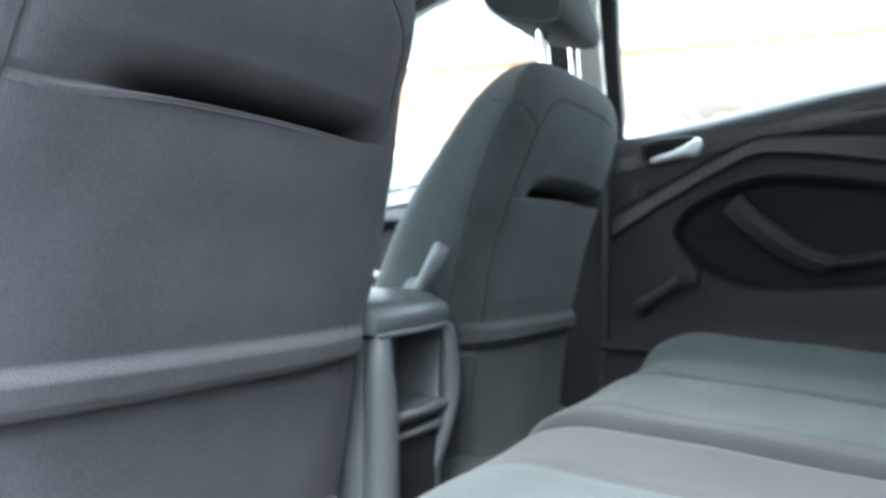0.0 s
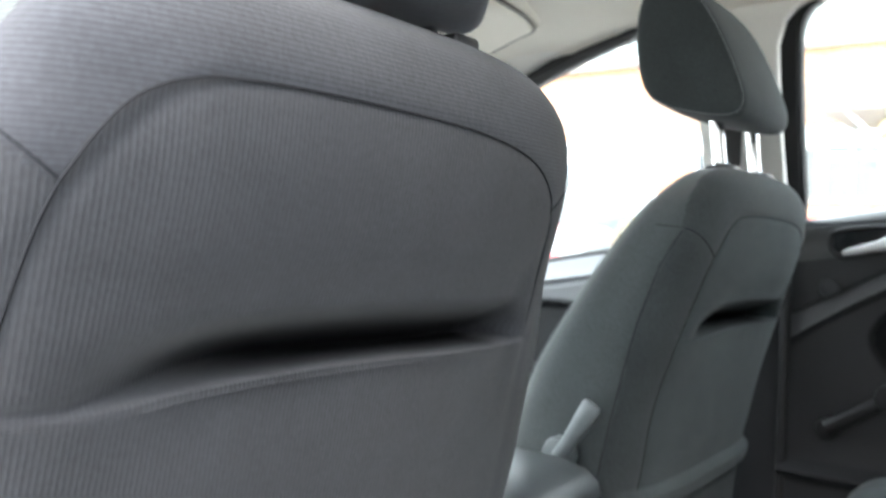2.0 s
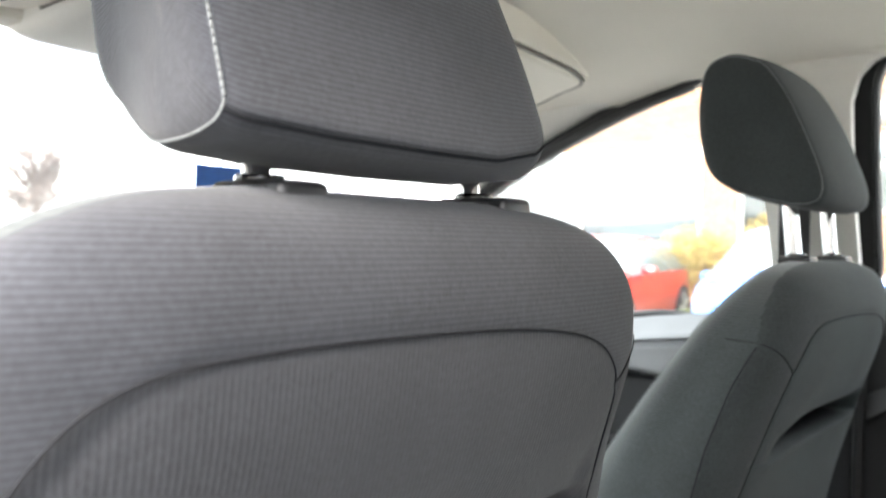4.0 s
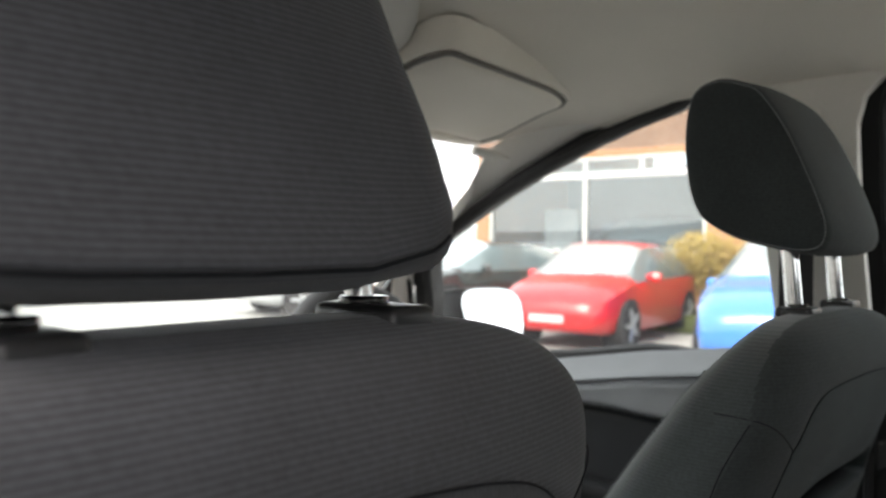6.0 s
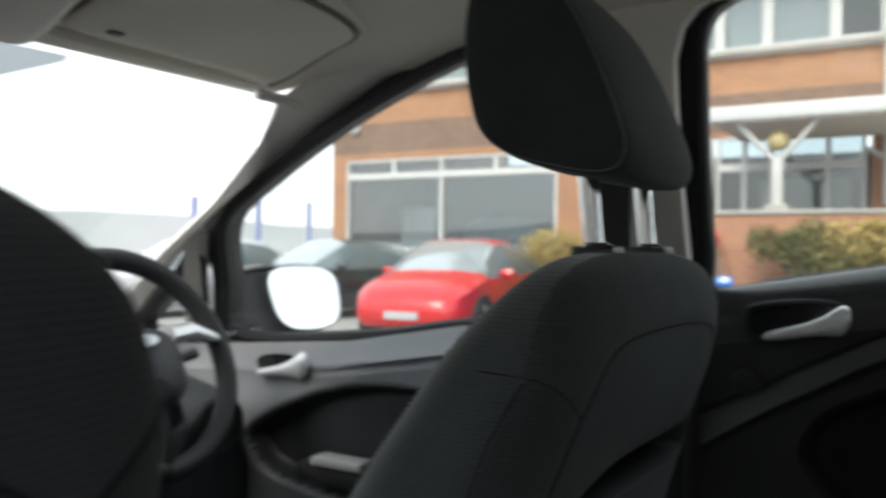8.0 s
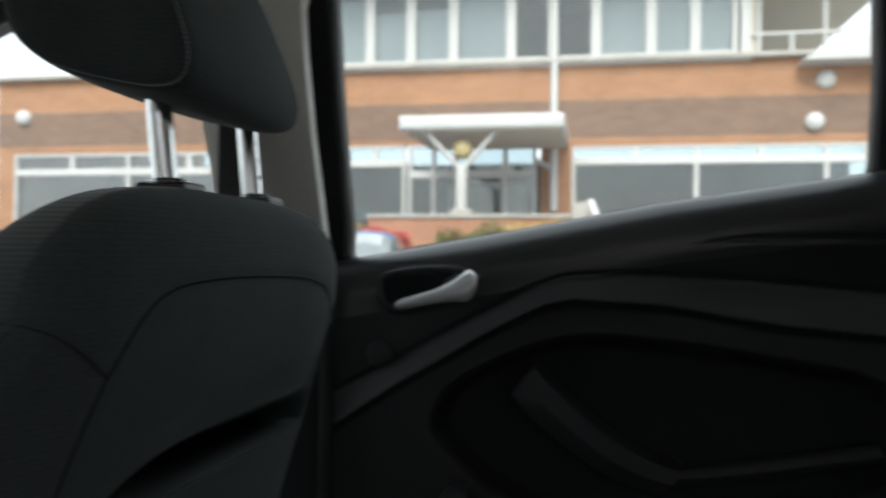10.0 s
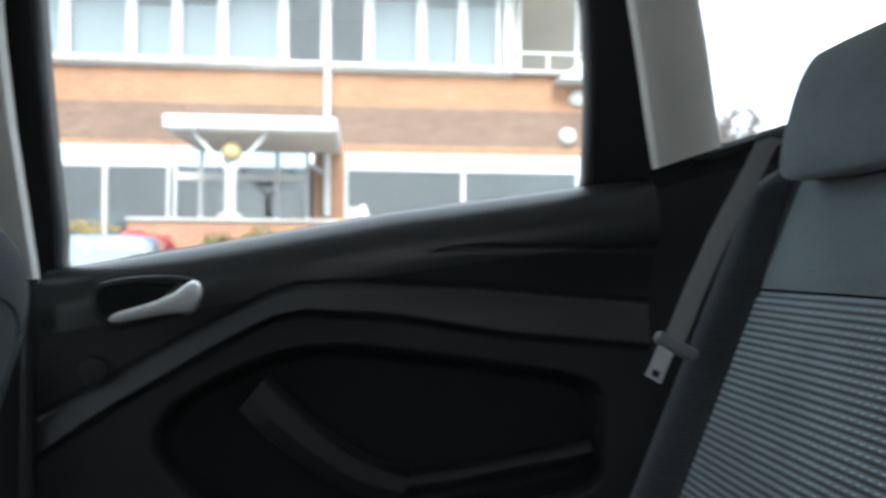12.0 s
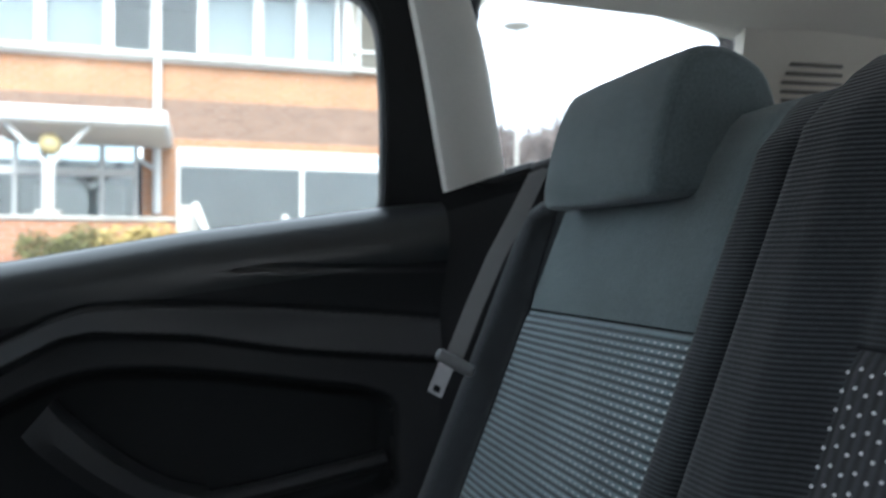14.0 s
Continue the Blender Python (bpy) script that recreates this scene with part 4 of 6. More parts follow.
    for x, k, lift in ((-0.100, 0.55, 0), (-0.0995, 0.80, 0), (-0.098, 0.90, 0), (-0.0955, 0.955, 0), (-0.091, 0.985, 0), (-0.086, 1.0, 0), (-0.05, 1.03, 1), (0, 1.04, 1), (0.05, 1.03, 1), (0.086, 1.0, 0), (0.091, 0.985, 0), (0.0955, 0.955, 0), (0.098, 0.90, 0), (0.0995, 0.80, 0), (0.100, 0.55, 0)):
        rings.append([(x * hw / 0.1 + cx, c.x + (y - c.x) * k + dy, c.y + (z - c.y) * k + dz + headrest_lift) for y, z in prof])
    # one end spreads evenly towards the bottom, the other pulls in a little at the front
    def swell(p):
        if not swollen:
            return p
        s, z = (p[0] - cx) / hw, p[2] - dz - headrest_lift
        if s > 0:
            spread = float(np.interp(z, [1.255, 1.2885, 1.3155, 1.3285, 1.3515, 1.3785, 1.42], [0.160, 0.156, 0.144, 0.136, 0.122, 0.109, 0.097]))
            fore = p[1] - 0.004
            spread = (spread + 0.6 * (fore - math.hypot(fore, 0.012))) / 0.105
            rise = 0.010 * max(0.0, min(1.0, (s - 0.55) / 0.45)) ** 2 * (1 - step(np.array([z]), 1.258, 1.300)[0])
            return (cx + (p[0] - cx) * (1 + (spread - 1) * min(1.0, s / 0.8)), p[1], p[2] + rise)
        pull = 0.019 * max(0.0, min(1.0, (-s - 0.45) / 0.5)) * step(np.array([p[1] - dy]), -0.010, 0.075)[0]
        return (p[0] + pull, p[1], p[2])

    rings = [[swell(p) for p in r] for r in rings]
    bm = loft(bmesh.new(), rings)
    hr = part("headrest", bm, [cloth], th, "charcoal cloth headrest with pale side stitching", angle=60)
    around = run_length(prof)
    store(hr, "run", np.tile(np.minimum(around, around[-1]), len(rings)))
    for sg in (-1, 1):
        bm = bmesh.new()
        inset, k = (0.0024, 0.84) if swollen and sg > 0 else (0.0042, 0.955)
        loop = [(cx + sg * (hw - inset), c.x + (y - c.x) * k + dy, c.y + (z - c.y) * k + dz + headrest_lift) for y, z in spline(prof[::6], 24, True)]
        loop = np.array([swell(p) for p in loop + loop[:1]])
        along = run_length(loop)
        at = lambda d: Vector([float(np.interp(d, along, loop[:, i])) for i in range(3)])
        for d in np.arange(0, along[-1], 0.0032):
            tube(bm, [at(d), at(d + 0.0024)], 0.0007, 5)
        part("stitching", bm, THREAD, hr)
    if swollen:
        fold = [Vector(ring[54]) + Vector((0, -0.0002, -0.0001)) for ring in rings[3:-3]]
        part("seam", tube(bmesh.new(), fold, 0.0010, 6), SEAM, hr, "dark folded seam")
    for sg in (-1, 1):
        px = cx + off + sg * gap
        post = part("post", tube(bmesh.new(), [(px, 0.002 + dy, 1.17 + dz), (px, 0.008 + dy, 1.225 + dz), (px, 0.016 + dy, 1.31 + dz + headrest_lift)], 0.006 if swollen else 0.0084, 14), CHROME, hr, "chrome headrest post")
        if sg > 0:
            for i in range(3):
                part("notch", boxed((px, 0.0015 + dy + i * 0.0014, 1.222 + i * 0.014 + dz), (0.006, 0.004, 0.004), 0.001), SEAM, post)
        tall, mid_y, mid_z = (0.022, -0.003, 1.1925) if swollen else (0.011, 0.002, 1.2000)
        guide = part("post_guide", boxed((px, mid_y + dy, mid_z + dz), (cap, 0.048 if swollen else 0.036, tall), 0.004, 3), GUIDE, hr, "black plastic post guide")
        part("collar", disc(bmesh.new(), (px, 0.003 + dy, mid_z + 0.0008 + tall / 2 + dz), 0.0105, 0.004, 2, 20, 0.001), GLOSS_BLACK, guide)
        part("release_button", boxed((px - cap * 0.42, mid_y - 0.002 + dy, mid_z + 0.0005 + dz), (cap * 0.30, 0.026, tall * 0.8), 0.003, 2), GUIDE, guide)

    # cushion
    rings = []
    for y, zt, w in ((0.02, 0.60, 0.20), (0.06, 0.64, 0.24), (0.2, 0.635, 0.255), (0.35, 0.645, 0.26), (0.50, 0.66, 0.26), (0.56, 0.655, 0.25), (0.59, 0.61, 0.235)):
        ring = []
        for a in np.linspace(0, 2 * math.pi, 40, endpoint=False):
            ca, sa = math.cos(a), math.sin(a)
            x = w * math.copysign(abs(ca) ** 0.45, ca)
            z = zt - 0.09 + 0.09 * math.copysign(abs(sa) ** 0.45, sa) + (0.02 * min(1, abs(x) / 0.22) ** 4 if sa > 0 else 0)
            ring.append((x + cx, y + dy, z + dz))
        rings.append(ring)
    part("cushion", loft(bmesh.new(), rings), cloth, th)
    part("base", boxed((cx, 0.28 + dy, 0.41 + dz / 2), (0.40, 0.46, 0.19), 0.02), PLASTIC, th)
    # recline lever on the inner side
    sx = -1 if cx > 0 else 1
    lx = cx + sx * 0.268
    bm = disc(bmesh.new(), (lx, 0.098 + dy, 0.872 + dz), 0.020, 0.020, 0, 24, 0.005)
    lever = part("recline_lever", bm, LEVER, th, "grey folding armrest lever")
    rings = []
    for t, h, w in ((0.0, 0.010, 0.009), (0.3, 0.009, 0.008), (0.7, 0.011, 0.008), (0.95, 0.012, 0.007), (1.0, 0.009, 0.004)):
        y, z = 0.094 - 0.040 * t + dy, 0.870 + 0.066 * t + dz
        d = Vector((0, -0.040, 0.066)).normalized()
        n = Vector((0, d.z, -d.y))
        rings.append([Vector((lx + sx * 0.010 + math.cos(k * math.pi / 5) * w, y, z)) + n * (math.sin(k * math.pi / 5) * h) for k in range(10)])
    part("lever_arm", loft(bmesh.new(), rings), LEVER, lever)
    part("screw", disc(bmesh.new(), (lx + sx * 0.019, 0.094 + dy, 0.868 + dz), 0.0035, 0.004, 0, 12), CHROME, lever)
    part("side_shield", boxed((cx + sx * 0.245, 0.30 + dy, 0.50 + dz), (0.03, 0.5, 0.10), 0.012), PLASTIC, th)
    return th


front_seat(0.360, 0.0, 0.0, "charcoal cloth driver seat with chrome-posted headrest", gap=0.073, off=0.025, cloth=CLOTH_GREEN_LIT, knit=KNIT_GREEN_LIT)
front_seat(-0.372, -0.008, 0.035, "charcoal cloth passenger seat with chrome-posted headrest", -0.0435, 0.105, 0.0715, 0.0155, 0.026, 1.0, swollen=True, wide=0.022)


# ---- back seats ----
def rear_y(z):
    return interp([(0.70, -0.515), (0.80, -0.552), (0.95, -0.612), (1.10, -0.672), (1.20, -0.712), (1.28, -0.745)], z)[0]


def rear_seat(cx, w, insert_w, insert_mat, label, headrest, forward=0.0, top=1.285, dots=1, low=0.05, itop=1.139, cushion=(0, 1, 0, 1, 0), cushion_cloth=CUSHION_SIDE):
    th = thing("bench_seat", (cx, -0.4, 0.34), label, "car seat", "back seats")
    # backrest with two side bolsters
    us, vs = np.linspace(-1, 1, 61), np.linspace(0.62, top, 70)
    bol = insert_w / w
    out = 1 if cx > 0 else -1

    def place(U, V):
        tip = top - low * step(U * out, -0.3, 0.6)
        n = step(np.abs(U), bol - 0.02, bol + 0.14)
        edge = np.clip((np.abs(U) - 0.88) / 0.12, 0, 1)
        head = np.clip((V - (top - 0.05)) / 0.05, 0, 1)
        V = np.where(V > 1.12, 1.12 + (V - 1.12) * (tip - 1.12) / (top - 1.12), V)
        y = np.array([rear_y(v) for v in V]) + forward
        y = y + 0.022 * n * (1 - head) - 0.060 * (1 - np.sqrt(1 - edge ** 2 * 0.999)) - 0.055 * (1 - np.sqrt(1 - head ** 2 * 0.999))
        y = y - 0.003 * np.exp(-((np.abs(U) - bol) / 0.018) ** 2)
        y = y - 0.0035 * np.exp(-((V - itop) / 0.005) ** 2) * (1 - n)
        return np.stack([cx + U * w, y, V], 1)

    bm = sheet(bmesh.new(), us, vs, place)
    edges = [e for e in bm.edges if e.is_boundary]
    r = bmesh.ops.extrude_edge_only(bm, edges=edges)
    for v in [g for g in r["geom"] if isinstance(g, bmesh.types.BMVert)]:
        v.co.y -= 0.09
    for f in bm.faces:
        c = f.calc_center_median()
        u = abs(c.x - cx) / w
        if u * w < insert_w and 0.66 < c.z < itop:
            f.material_index = 1
        elif u > bol:
            f.material_index = 2
    back = part("backrest", bm, [KNIT_REAR if headrest else CLOTH_REAR, insert_mat, CLOTH_REAR], th, "cloth backrest with ribbed insert", angle=60)
    # pale dots woven into the insert
    bm = bmesh.new()
    rise = 0.0060 if dots == 1 else 0.0082
    for i in range(int((itop - 0.70) / rise)):
        z = (math.floor(itop / rise) - 1 - i + 0.25) * rise
        if dots == 1:
            cols = [(-insert_w + 0.006 + k * 0.0098, 0.0022 - 0.0001 * k, 0.00095 - 0.00004 * k) for k in range(15)]
        else:
            cols = [(-insert_w + 0.004 + k * 0.0069, 0.0013, 0.0008) for k in range(int(insert_w * 2 / 0.0069))]
        for j, (x, rx, rz) in enumerate(cols):
            if dots == 2:
                z += 0.0022 if j % 2 else -0.0022
            xx = x
            y = place(np.array([xx / w]), np.array([z]))[0][1] + 0.0006
            vs4 = [bm.verts.new((cx + xx + a * rx, y, z + b * rz)) for a, b in ((-1, 0), (-0.6, -1), (0.6, -1), (1, 0), (0.6, 1), (-0.6, 1))]
            bm.faces.new(vs4)
    dot = part("woven_dots", bm, DOT, back, "pale woven dots", smooth=False)
    dot["kind"] = "stuff"
    for sg in (-1, 1):
        pts = [(cx + sg * bol * w, place(np.array([bol * sg]), np.array([z]))[0][1] + 0.0004, z) for z in np.linspace(0.66, top - 0.06 if headrest else itop, 34)]
        part("seam", tube(bmesh.new(), pts, 0.0009, 6), SEAM, back)
    pts = [(cx + u * w, place(np.array([u]), np.array([itop]))[0][1] + 0.0005, itop) for u in np.linspace(-insert_w / w, insert_w / w, 16)]
    part("seam", tube(bmesh.new(), pts, 0.0009, 6), SEAM, back)
    # cushion, with its own width and pale insert
    c0, c1, i0, i1, lift = cushion

    def cush(U, V):
        X = (c0 + c1) / 2 + U * (c1 - c0) / 2
        Y = -0.56 + V * (-0.100 + 0.56)
        roll = np.clip((V - 0.78) / 0.22, 0, 1)
        edge = np.clip(1 - np.minimum(X - c0, c1 - X) / 0.03, 0, 1)
        side = step(np.abs(X), 0.42, 0.56)
        z = 0.737 + lift + 0.026 * side + 0.025 * V - 0.06 * (1 - np.sqrt(1 - roll ** 2 * 0.999)) - (0.010 + lift) * (1 - np.sqrt(1 - edge ** 2 * 0.999))
        z -= 0.002 * (np.exp(-((X - i0) / 0.006) ** 2) + np.exp(-((X - i1) / 0.006) ** 2))
        z += 0.002 * np.sin(X * 23 + Y * 11) * np.sin(Y * 17)
        return np.stack([X, Y, z], 1)
    bm = sheet(bmesh.new(), np.linspace(-1, 1, 61), np.linspace(0, 1, 51), cush)
    r = bmesh.ops.extrude_edge_only(bm, edges=[e for e in bm.edges if e.is_boundary])
    for v in [g for g in r["geom"] if isinstance(g, bmesh.types.BMVert)]:
        v.co.z -= 0.12
    for f in bm.faces:
        c = f.calc_center_median()
        f.material_index = 1 if i0 < c.x < i1 and -0.378 < c.y and c.z > 0.70 else 2 if c.y < -0.378 and i0 < c.x < i1 else 0
    part("cushion", bm, [cushion_cloth, CUSHION, CUSHION_BACK], th, "cloth seat cushion", angle=60)
    part("base", boxed((cx, -0.37, 0.47), (2 * w - 0.04, 0.34, 0.28), 0.02), PLASTIC, th)
    if headrest:
        hx, hw = headrest
        prof = spline([(-0.690, 1.246), (-0.700, 1.300), (-0.716, 1.340), (-0.735, 1.353), (-0.762, 1.352), (-0.792, 1.335), (-0.806, 1.295), (-0.805, 1.26), (-0.785, 1.240), (-0.74, 1.238), (-0.705, 1.236)], 5, True)
        c = Vector((-0.748, 1.295))
        rings = []
        for x, k in ((-1, 0.6), (-0.992, 0.84), (-0.975, 0.92), (-0.945, 0.97), (-0.90, 1.0), (-0.5, 1.02), (0, 1.02), (0.5, 1.02), (0.90, 1.0), (0.945, 0.97), (0.975, 0.92), (0.992, 0.84), (1, 0.6)):
            rings.append([(hx + x * hw, c.x + (y - c.x) * k + forward, c.y + (z - c.y) * k) for y, z in prof])
        hr = part("headrest", loft(bmesh.new(), rings), KNIT_REAR, th, "low charcoal headrest folded over the backrest", angle=60)
        for sg in (-1, 1):
            part("post", tube(bmesh.new(), [(hx + sg * 0.05, -0.775, 1.19), (hx + sg * 0.05, -0.785, 1.27)], 0.0065, 12), CHROME, hr)
    return th


rear_seat(0.400, 0.220, 0.147, INSERT, "charcoal back seat with grey ribbed insert beside the window", (0.416, 0.104), 0.0, 1.31, 1, 0.035, cushion=(0.288, 0.625, 0.545, 0.590, 0.006), cushion_cloth=CUSHION_BACK)
rear_seat(-0.018, 0.174, 0.101, INSERT_DARK, "narrow middle back seat with dark dotted insert", None, 0.040, 1.310, 2, 0.0, 1.150, cushion=(-0.032, 0.285, 0.030, 0.268, 0.008))
rear_seat(-0.420, 0.220, 0.147, INSERT, "charcoal back seat with grey ribbed insert beside the open door", (-0.430, 0.104), 0.0, 1.31, 1, 0.035, cushion=(-0.640, -0.035, -0.585, -0.210, 0.0))

# rear seat belt on the right
belt = thing("seat_belt", (0.60, -0.66, 1.05), "grey webbing seat belt hanging with metal tongue", "seat belt")
rings = []
for p, wv in (((0.575, -0.745, 1.292), 0.6), ((0.572, -0.712, 1.276), 1), ((0.570, -0.690, 1.235), 1), ((0.570, -0.665, 1.19), 1), ((0.570, -0.642, 1.14), 1), ((0.570, -0.623, 1.094), 1), ((0.569, -0.618, 1.08), 0.8)):
    p = Vector(p)
    d = Vector((0.0092, 0.0046, 0.0028)) * wv
    p = p + d * 0.35
    t = Vector((0.001, 0.001, 0))
    rings.append([p - d - t, p + d - t, p + d + t, p - d + t])
part("webbing", loft(bmesh.new(), rings), BELT, belt)
grip_a, grip_b = Vector((0.572, -0.600, 1.094)), Vector((0.563, -0.636, 1.074))
part("tongue_grip", tube(bmesh.new(), [grip_a.lerp(grip_b, t) for t in (0, 0.06, 0.5, 0.94, 1)], [0.005, 0.008, 0.009, 0.008, 0.005], 12, flat=0.8), TONGUE_GREY, belt, "light grey plastic tongue")
tip_a, tip_b = Vector((0.568, -0.610, 1.084)), Vector((0.573, -0.598, 1.052))
u = (grip_b - grip_a).normalized() * 0.008
n = (tip_b - tip_a).cross(u).normalized() * 0.0015
tg = part("tongue", loft(bmesh.new(), [[p - u - n, p + u - n, p + u + n, p - u + n] for p in (tip_a, tip_b)]), STEEL, belt, "bright metal tongue")
mid = tip_a.lerp(tip_b, 0.72)
part("slot", loft(bmesh.new(), [[p - u * 0.45 - n * 1.3, p + u * 0.45 - n * 1.3, p + u * 0.45 + n * 1.3, p - u * 0.45 + n * 1.3] for p in (mid, tip_a.lerp(tip_b, 0.9))]), SEAM, tg)
guide = part("belt_guide", boxed((0.575, -0.745, 1.290), (0.09, 0.05, 0.012), 0.005), PLASTIC, belt)

# front seat belt on the driver's pillar
fb = thing("seat_belt", (0.69, 0.11, 1.1), "black webbing seat belt on the door pillar", "seat belt")
part("webbing", boxed((0.662, 0.112, 1.14), (0.004, 0.046, 0.62), 0.001, 1), RUBBER, fb)
part("anchor", boxed((0.648, 0.112, 1.43), (0.02, 0.07, 0.05), 0.008), TRIM_BEIGE, fb)

# ---- centre console, dashboard and wheel ----
con = thing("centre_console", (-0.01, 0.25, 0.34), "grey plastic centre console with open rear tray", "console")
bm = bmesh.new()
prism(bm, [(0.125, 0.34), (0.125, 0.84), (0.15, 0.853), (0.40, 0.853), (0.46, 0.80), (0.48, 0.34)], 0, -0.108, 0.078, 0.012)
part("body", bm, PLASTIC_GREY, con)
lid_line = [(0.036, 0.838), (0.032, 0.848), (0.036, 0.862), (0.052, 0.873), (0.085, 0.879), (0.40, 0.879), (0.42, 0.868), (0.42, 0.852), (0.40, 0.846), (0.06, 0.838)]
bm = bmesh.new()
prism(bm, lid_line, 0, -0.112, 0.066, 0.006)
part("lid", bm, PLASTIC_GREY, con, "padded armrest lid")
part("lid_ridge", tube(bmesh.new(), [(-0.108, 0.0345, 0.8375), (-0.016, 0.0315, 0.8375), (0.062, 0.0345, 0.8375)], 0.004, 8), PLASTIC_GREY, con)
for x0, x1 in ((-0.110, -0.080), (0.064, 0.078)):
    part("side_panel", boxed(((x0 + x1) / 2, 0.088, 0.585), (x1 - x0, 0.078, 0.50), 0.006), PLASTIC_GREY, con)
for post_line, radii in (([(-0.098, 0.036, 0.835), (-0.099, 0.035, 0.800), (-0.092, 0.036, 0.745), (-0.084, 0.040, 0.66), (-0.080, 0.046, 0.54), (-0.080, 0.050, 0.36)], (0.013, 0.016, 0.019, 0.020, 0.020, 0.018)),
                         ([(0.056, 0.036, 0.835), (0.067, 0.035, 0.800), (0.074, 0.036, 0.748), (0.068, 0.042, 0.705), (0.058, 0.050, 0.655)], (0.010, 0.011, 0.012, 0.011, 0.007))):
    line = spline(post_line, 5)
    part("arch_post", tube(bmesh.new(), line, [float(v) for v in np.interp(np.linspace(0, 1, len(line)), np.linspace(0, 1, len(radii)), radii)], 14), PLASTIC_GREY, con, "rounded grey frame of the tray")
bm = bmesh.new()
for quad in (((-0.080, 0.045, 0.742), (0.064, 0.045, 0.742), (0.064, 0.118, 0.748), (-0.080, 0.118, 0.748)), ((-0.080, 0.118, 0.748), (0.064, 0.118, 0.748), (0.064, 0.105, 0.836), (-0.080, 0.105, 0.836))):
    bm.faces.new([bm.verts.new(v) for v in quad])
bmesh.ops.remove_doubles(bm, verts=bm.verts, dist=0.0005)
bmesh.ops.solidify(bm, geom=list(bm.faces), thickness=0.003)
part("tray", bm, PLASTIC_GREY, con, "open storage tray")
part("tray_lip", tube(bmesh.new(), [(-0.072, 0.040, 0.738), (0.0, 0.038, 0.737), (0.064, 0.040, 0.737)], 0.0075, 10), PLASTIC_GREY, con)
part("drawer_lip", tube(bmesh.new(), [(-0.072, 0.044, 0.714), (0.0, 0.042, 0.713), (0.060, 0.044, 0.713)], 0.006, 10), PLASTIC_GREY, con)
part("lower_panel", boxed((-0.008, 0.062, 0.56), (0.140, 0.030, 0.34), 0.008), PLASTIC, con, "dark lower panel")

dash = thing("dashboard", (0, 1.1, 0.6), "charcoal soft-grain dashboard with instrument hood", "dashboard")
bm = bmesh.new()
prism(bm, [(0.80, 0.60), (0.78, 0.80), (0.80, 0.90), (0.86, 0.955), (1.00, 0.985), (1.40, 0.985), (1.50, 0.95), (1.50, 0.60)], 0, -0.73, 0.73, 0.02)
part("body", bm, PLASTIC_MID, dash)
bm = bmesh.new()
rings = []
for y, k in ((0.76, 0.95), (0.80, 1.0), (0.92, 0.95), (1.05, 0.6)):
    rings.append([(0.385 + 0.19 * k * math.cos(a), y, 0.93 + (0.105 * k * math.sin(a) if math.sin(a) > 0 else 0.02 * math.sin(a))) for a in np.linspace(0, 2 * math.pi, 32, endpoint=False)])
part("instrument_hood", loft(bm, rings), PLASTIC, dash)
part("dial_glass", boxed((0.385, 0.757, 0.955), (0.26, 0.004, 0.075), 0.01), GLOSS_BLACK, dash)
for x in (0.66, 0.0):
    b = bmesh.new()
    tube(b, [(x + 0.05 * math.cos(a), 0.785, 0.90 + 0.045 * math.sin(a)) for a in np.linspace(0, 2 * math.pi, 24, endpoint=False)], 0.007, 8, closed=True)
    part("air_vent_ring", b, PLASTIC, dash)
    part("air_vent", disc(bmesh.new(), (x, 0.787, 0.90), 0.045, 0.008, 1), RUBBER, dash)
part("centre_screen", boxed((-0.02, 0.80, 1.0), (0.20, 0.05, 0.07), 0.015), GLOSS_BLACK, dash)

wheel = thing("steering_wheel", (0.44, 0.72, 1.0), "black steering wheel with silver spokes", "steering wheel")
WM = Matrix.Translation((0.445, 0.725, 1.036)) @ Matrix.Rotation(radians(-26), 4, "X")
b = bmesh.new()
tube(b, [WM @ Vector((0.160 * math.cos(a), 0, 0.160 * math.sin(a))) for a in np.linspace(0, 2 * math.pi, 56, endpoint=False)], 0.0165, 14, closed=True)
part("rim", b, PLASTIC, wheel)
hub = part("hub", loft(bmesh.new(), [[WM @ Vector((0.068 * k * math.copysign(abs(math.cos(a)) ** 0.7, math.cos(a)), y, -0.008 + 0.062 * k * math.copysign(abs(math.sin(a)) ** 0.7, math.sin(a)) * (1.1 if math.sin(a) < 0 else 0.85))) for a in np.linspace(0, 2 * math.pi, 28, endpoint=False)] for y, k in ((0.03, 1.0), (0.0, 1.05), (-0.02, 0.95), (-0.03, 0.7))]), PLASTIC_MID, wheel)
part("badge", loft(bmesh.new(), [[WM @ Vector((0.022 * math.cos(a), y, 0.02 + 0.009 * math.sin(a))) for a in np.linspace(0, 2 * math.pi, 20, endpoint=False)] for y in (-0.034, -0.028)]), SATIN, hub, "plain oval silver badge")
for sg in (-1, 1):
    part("spoke", tube(bmesh.new(), [WM @ Vector((sg * 0.055, -0.012, 0.030)), WM @ Vector((sg * 0.10, -0.012, 0.034)), WM @ Vector((sg * 0.150, -0.004, 0.020))], [0.020, 0.017, 0.012], 10, flat=0.8), SILVER, wheel, "silver spoke with switches")
part("spoke", tube(bmesh.new(), [WM @ Vector((0, 0, -0.06)), WM @ Vector((0, 0, -0.155))], [0.022, 0.014], 10), PLASTIC, wheel)
part("column", tube(bmesh.new(), [(0.445, 0.745, 1.020), (0.445, 0.95, 0.92)], 0.05, 14), PLASTIC, wheel)
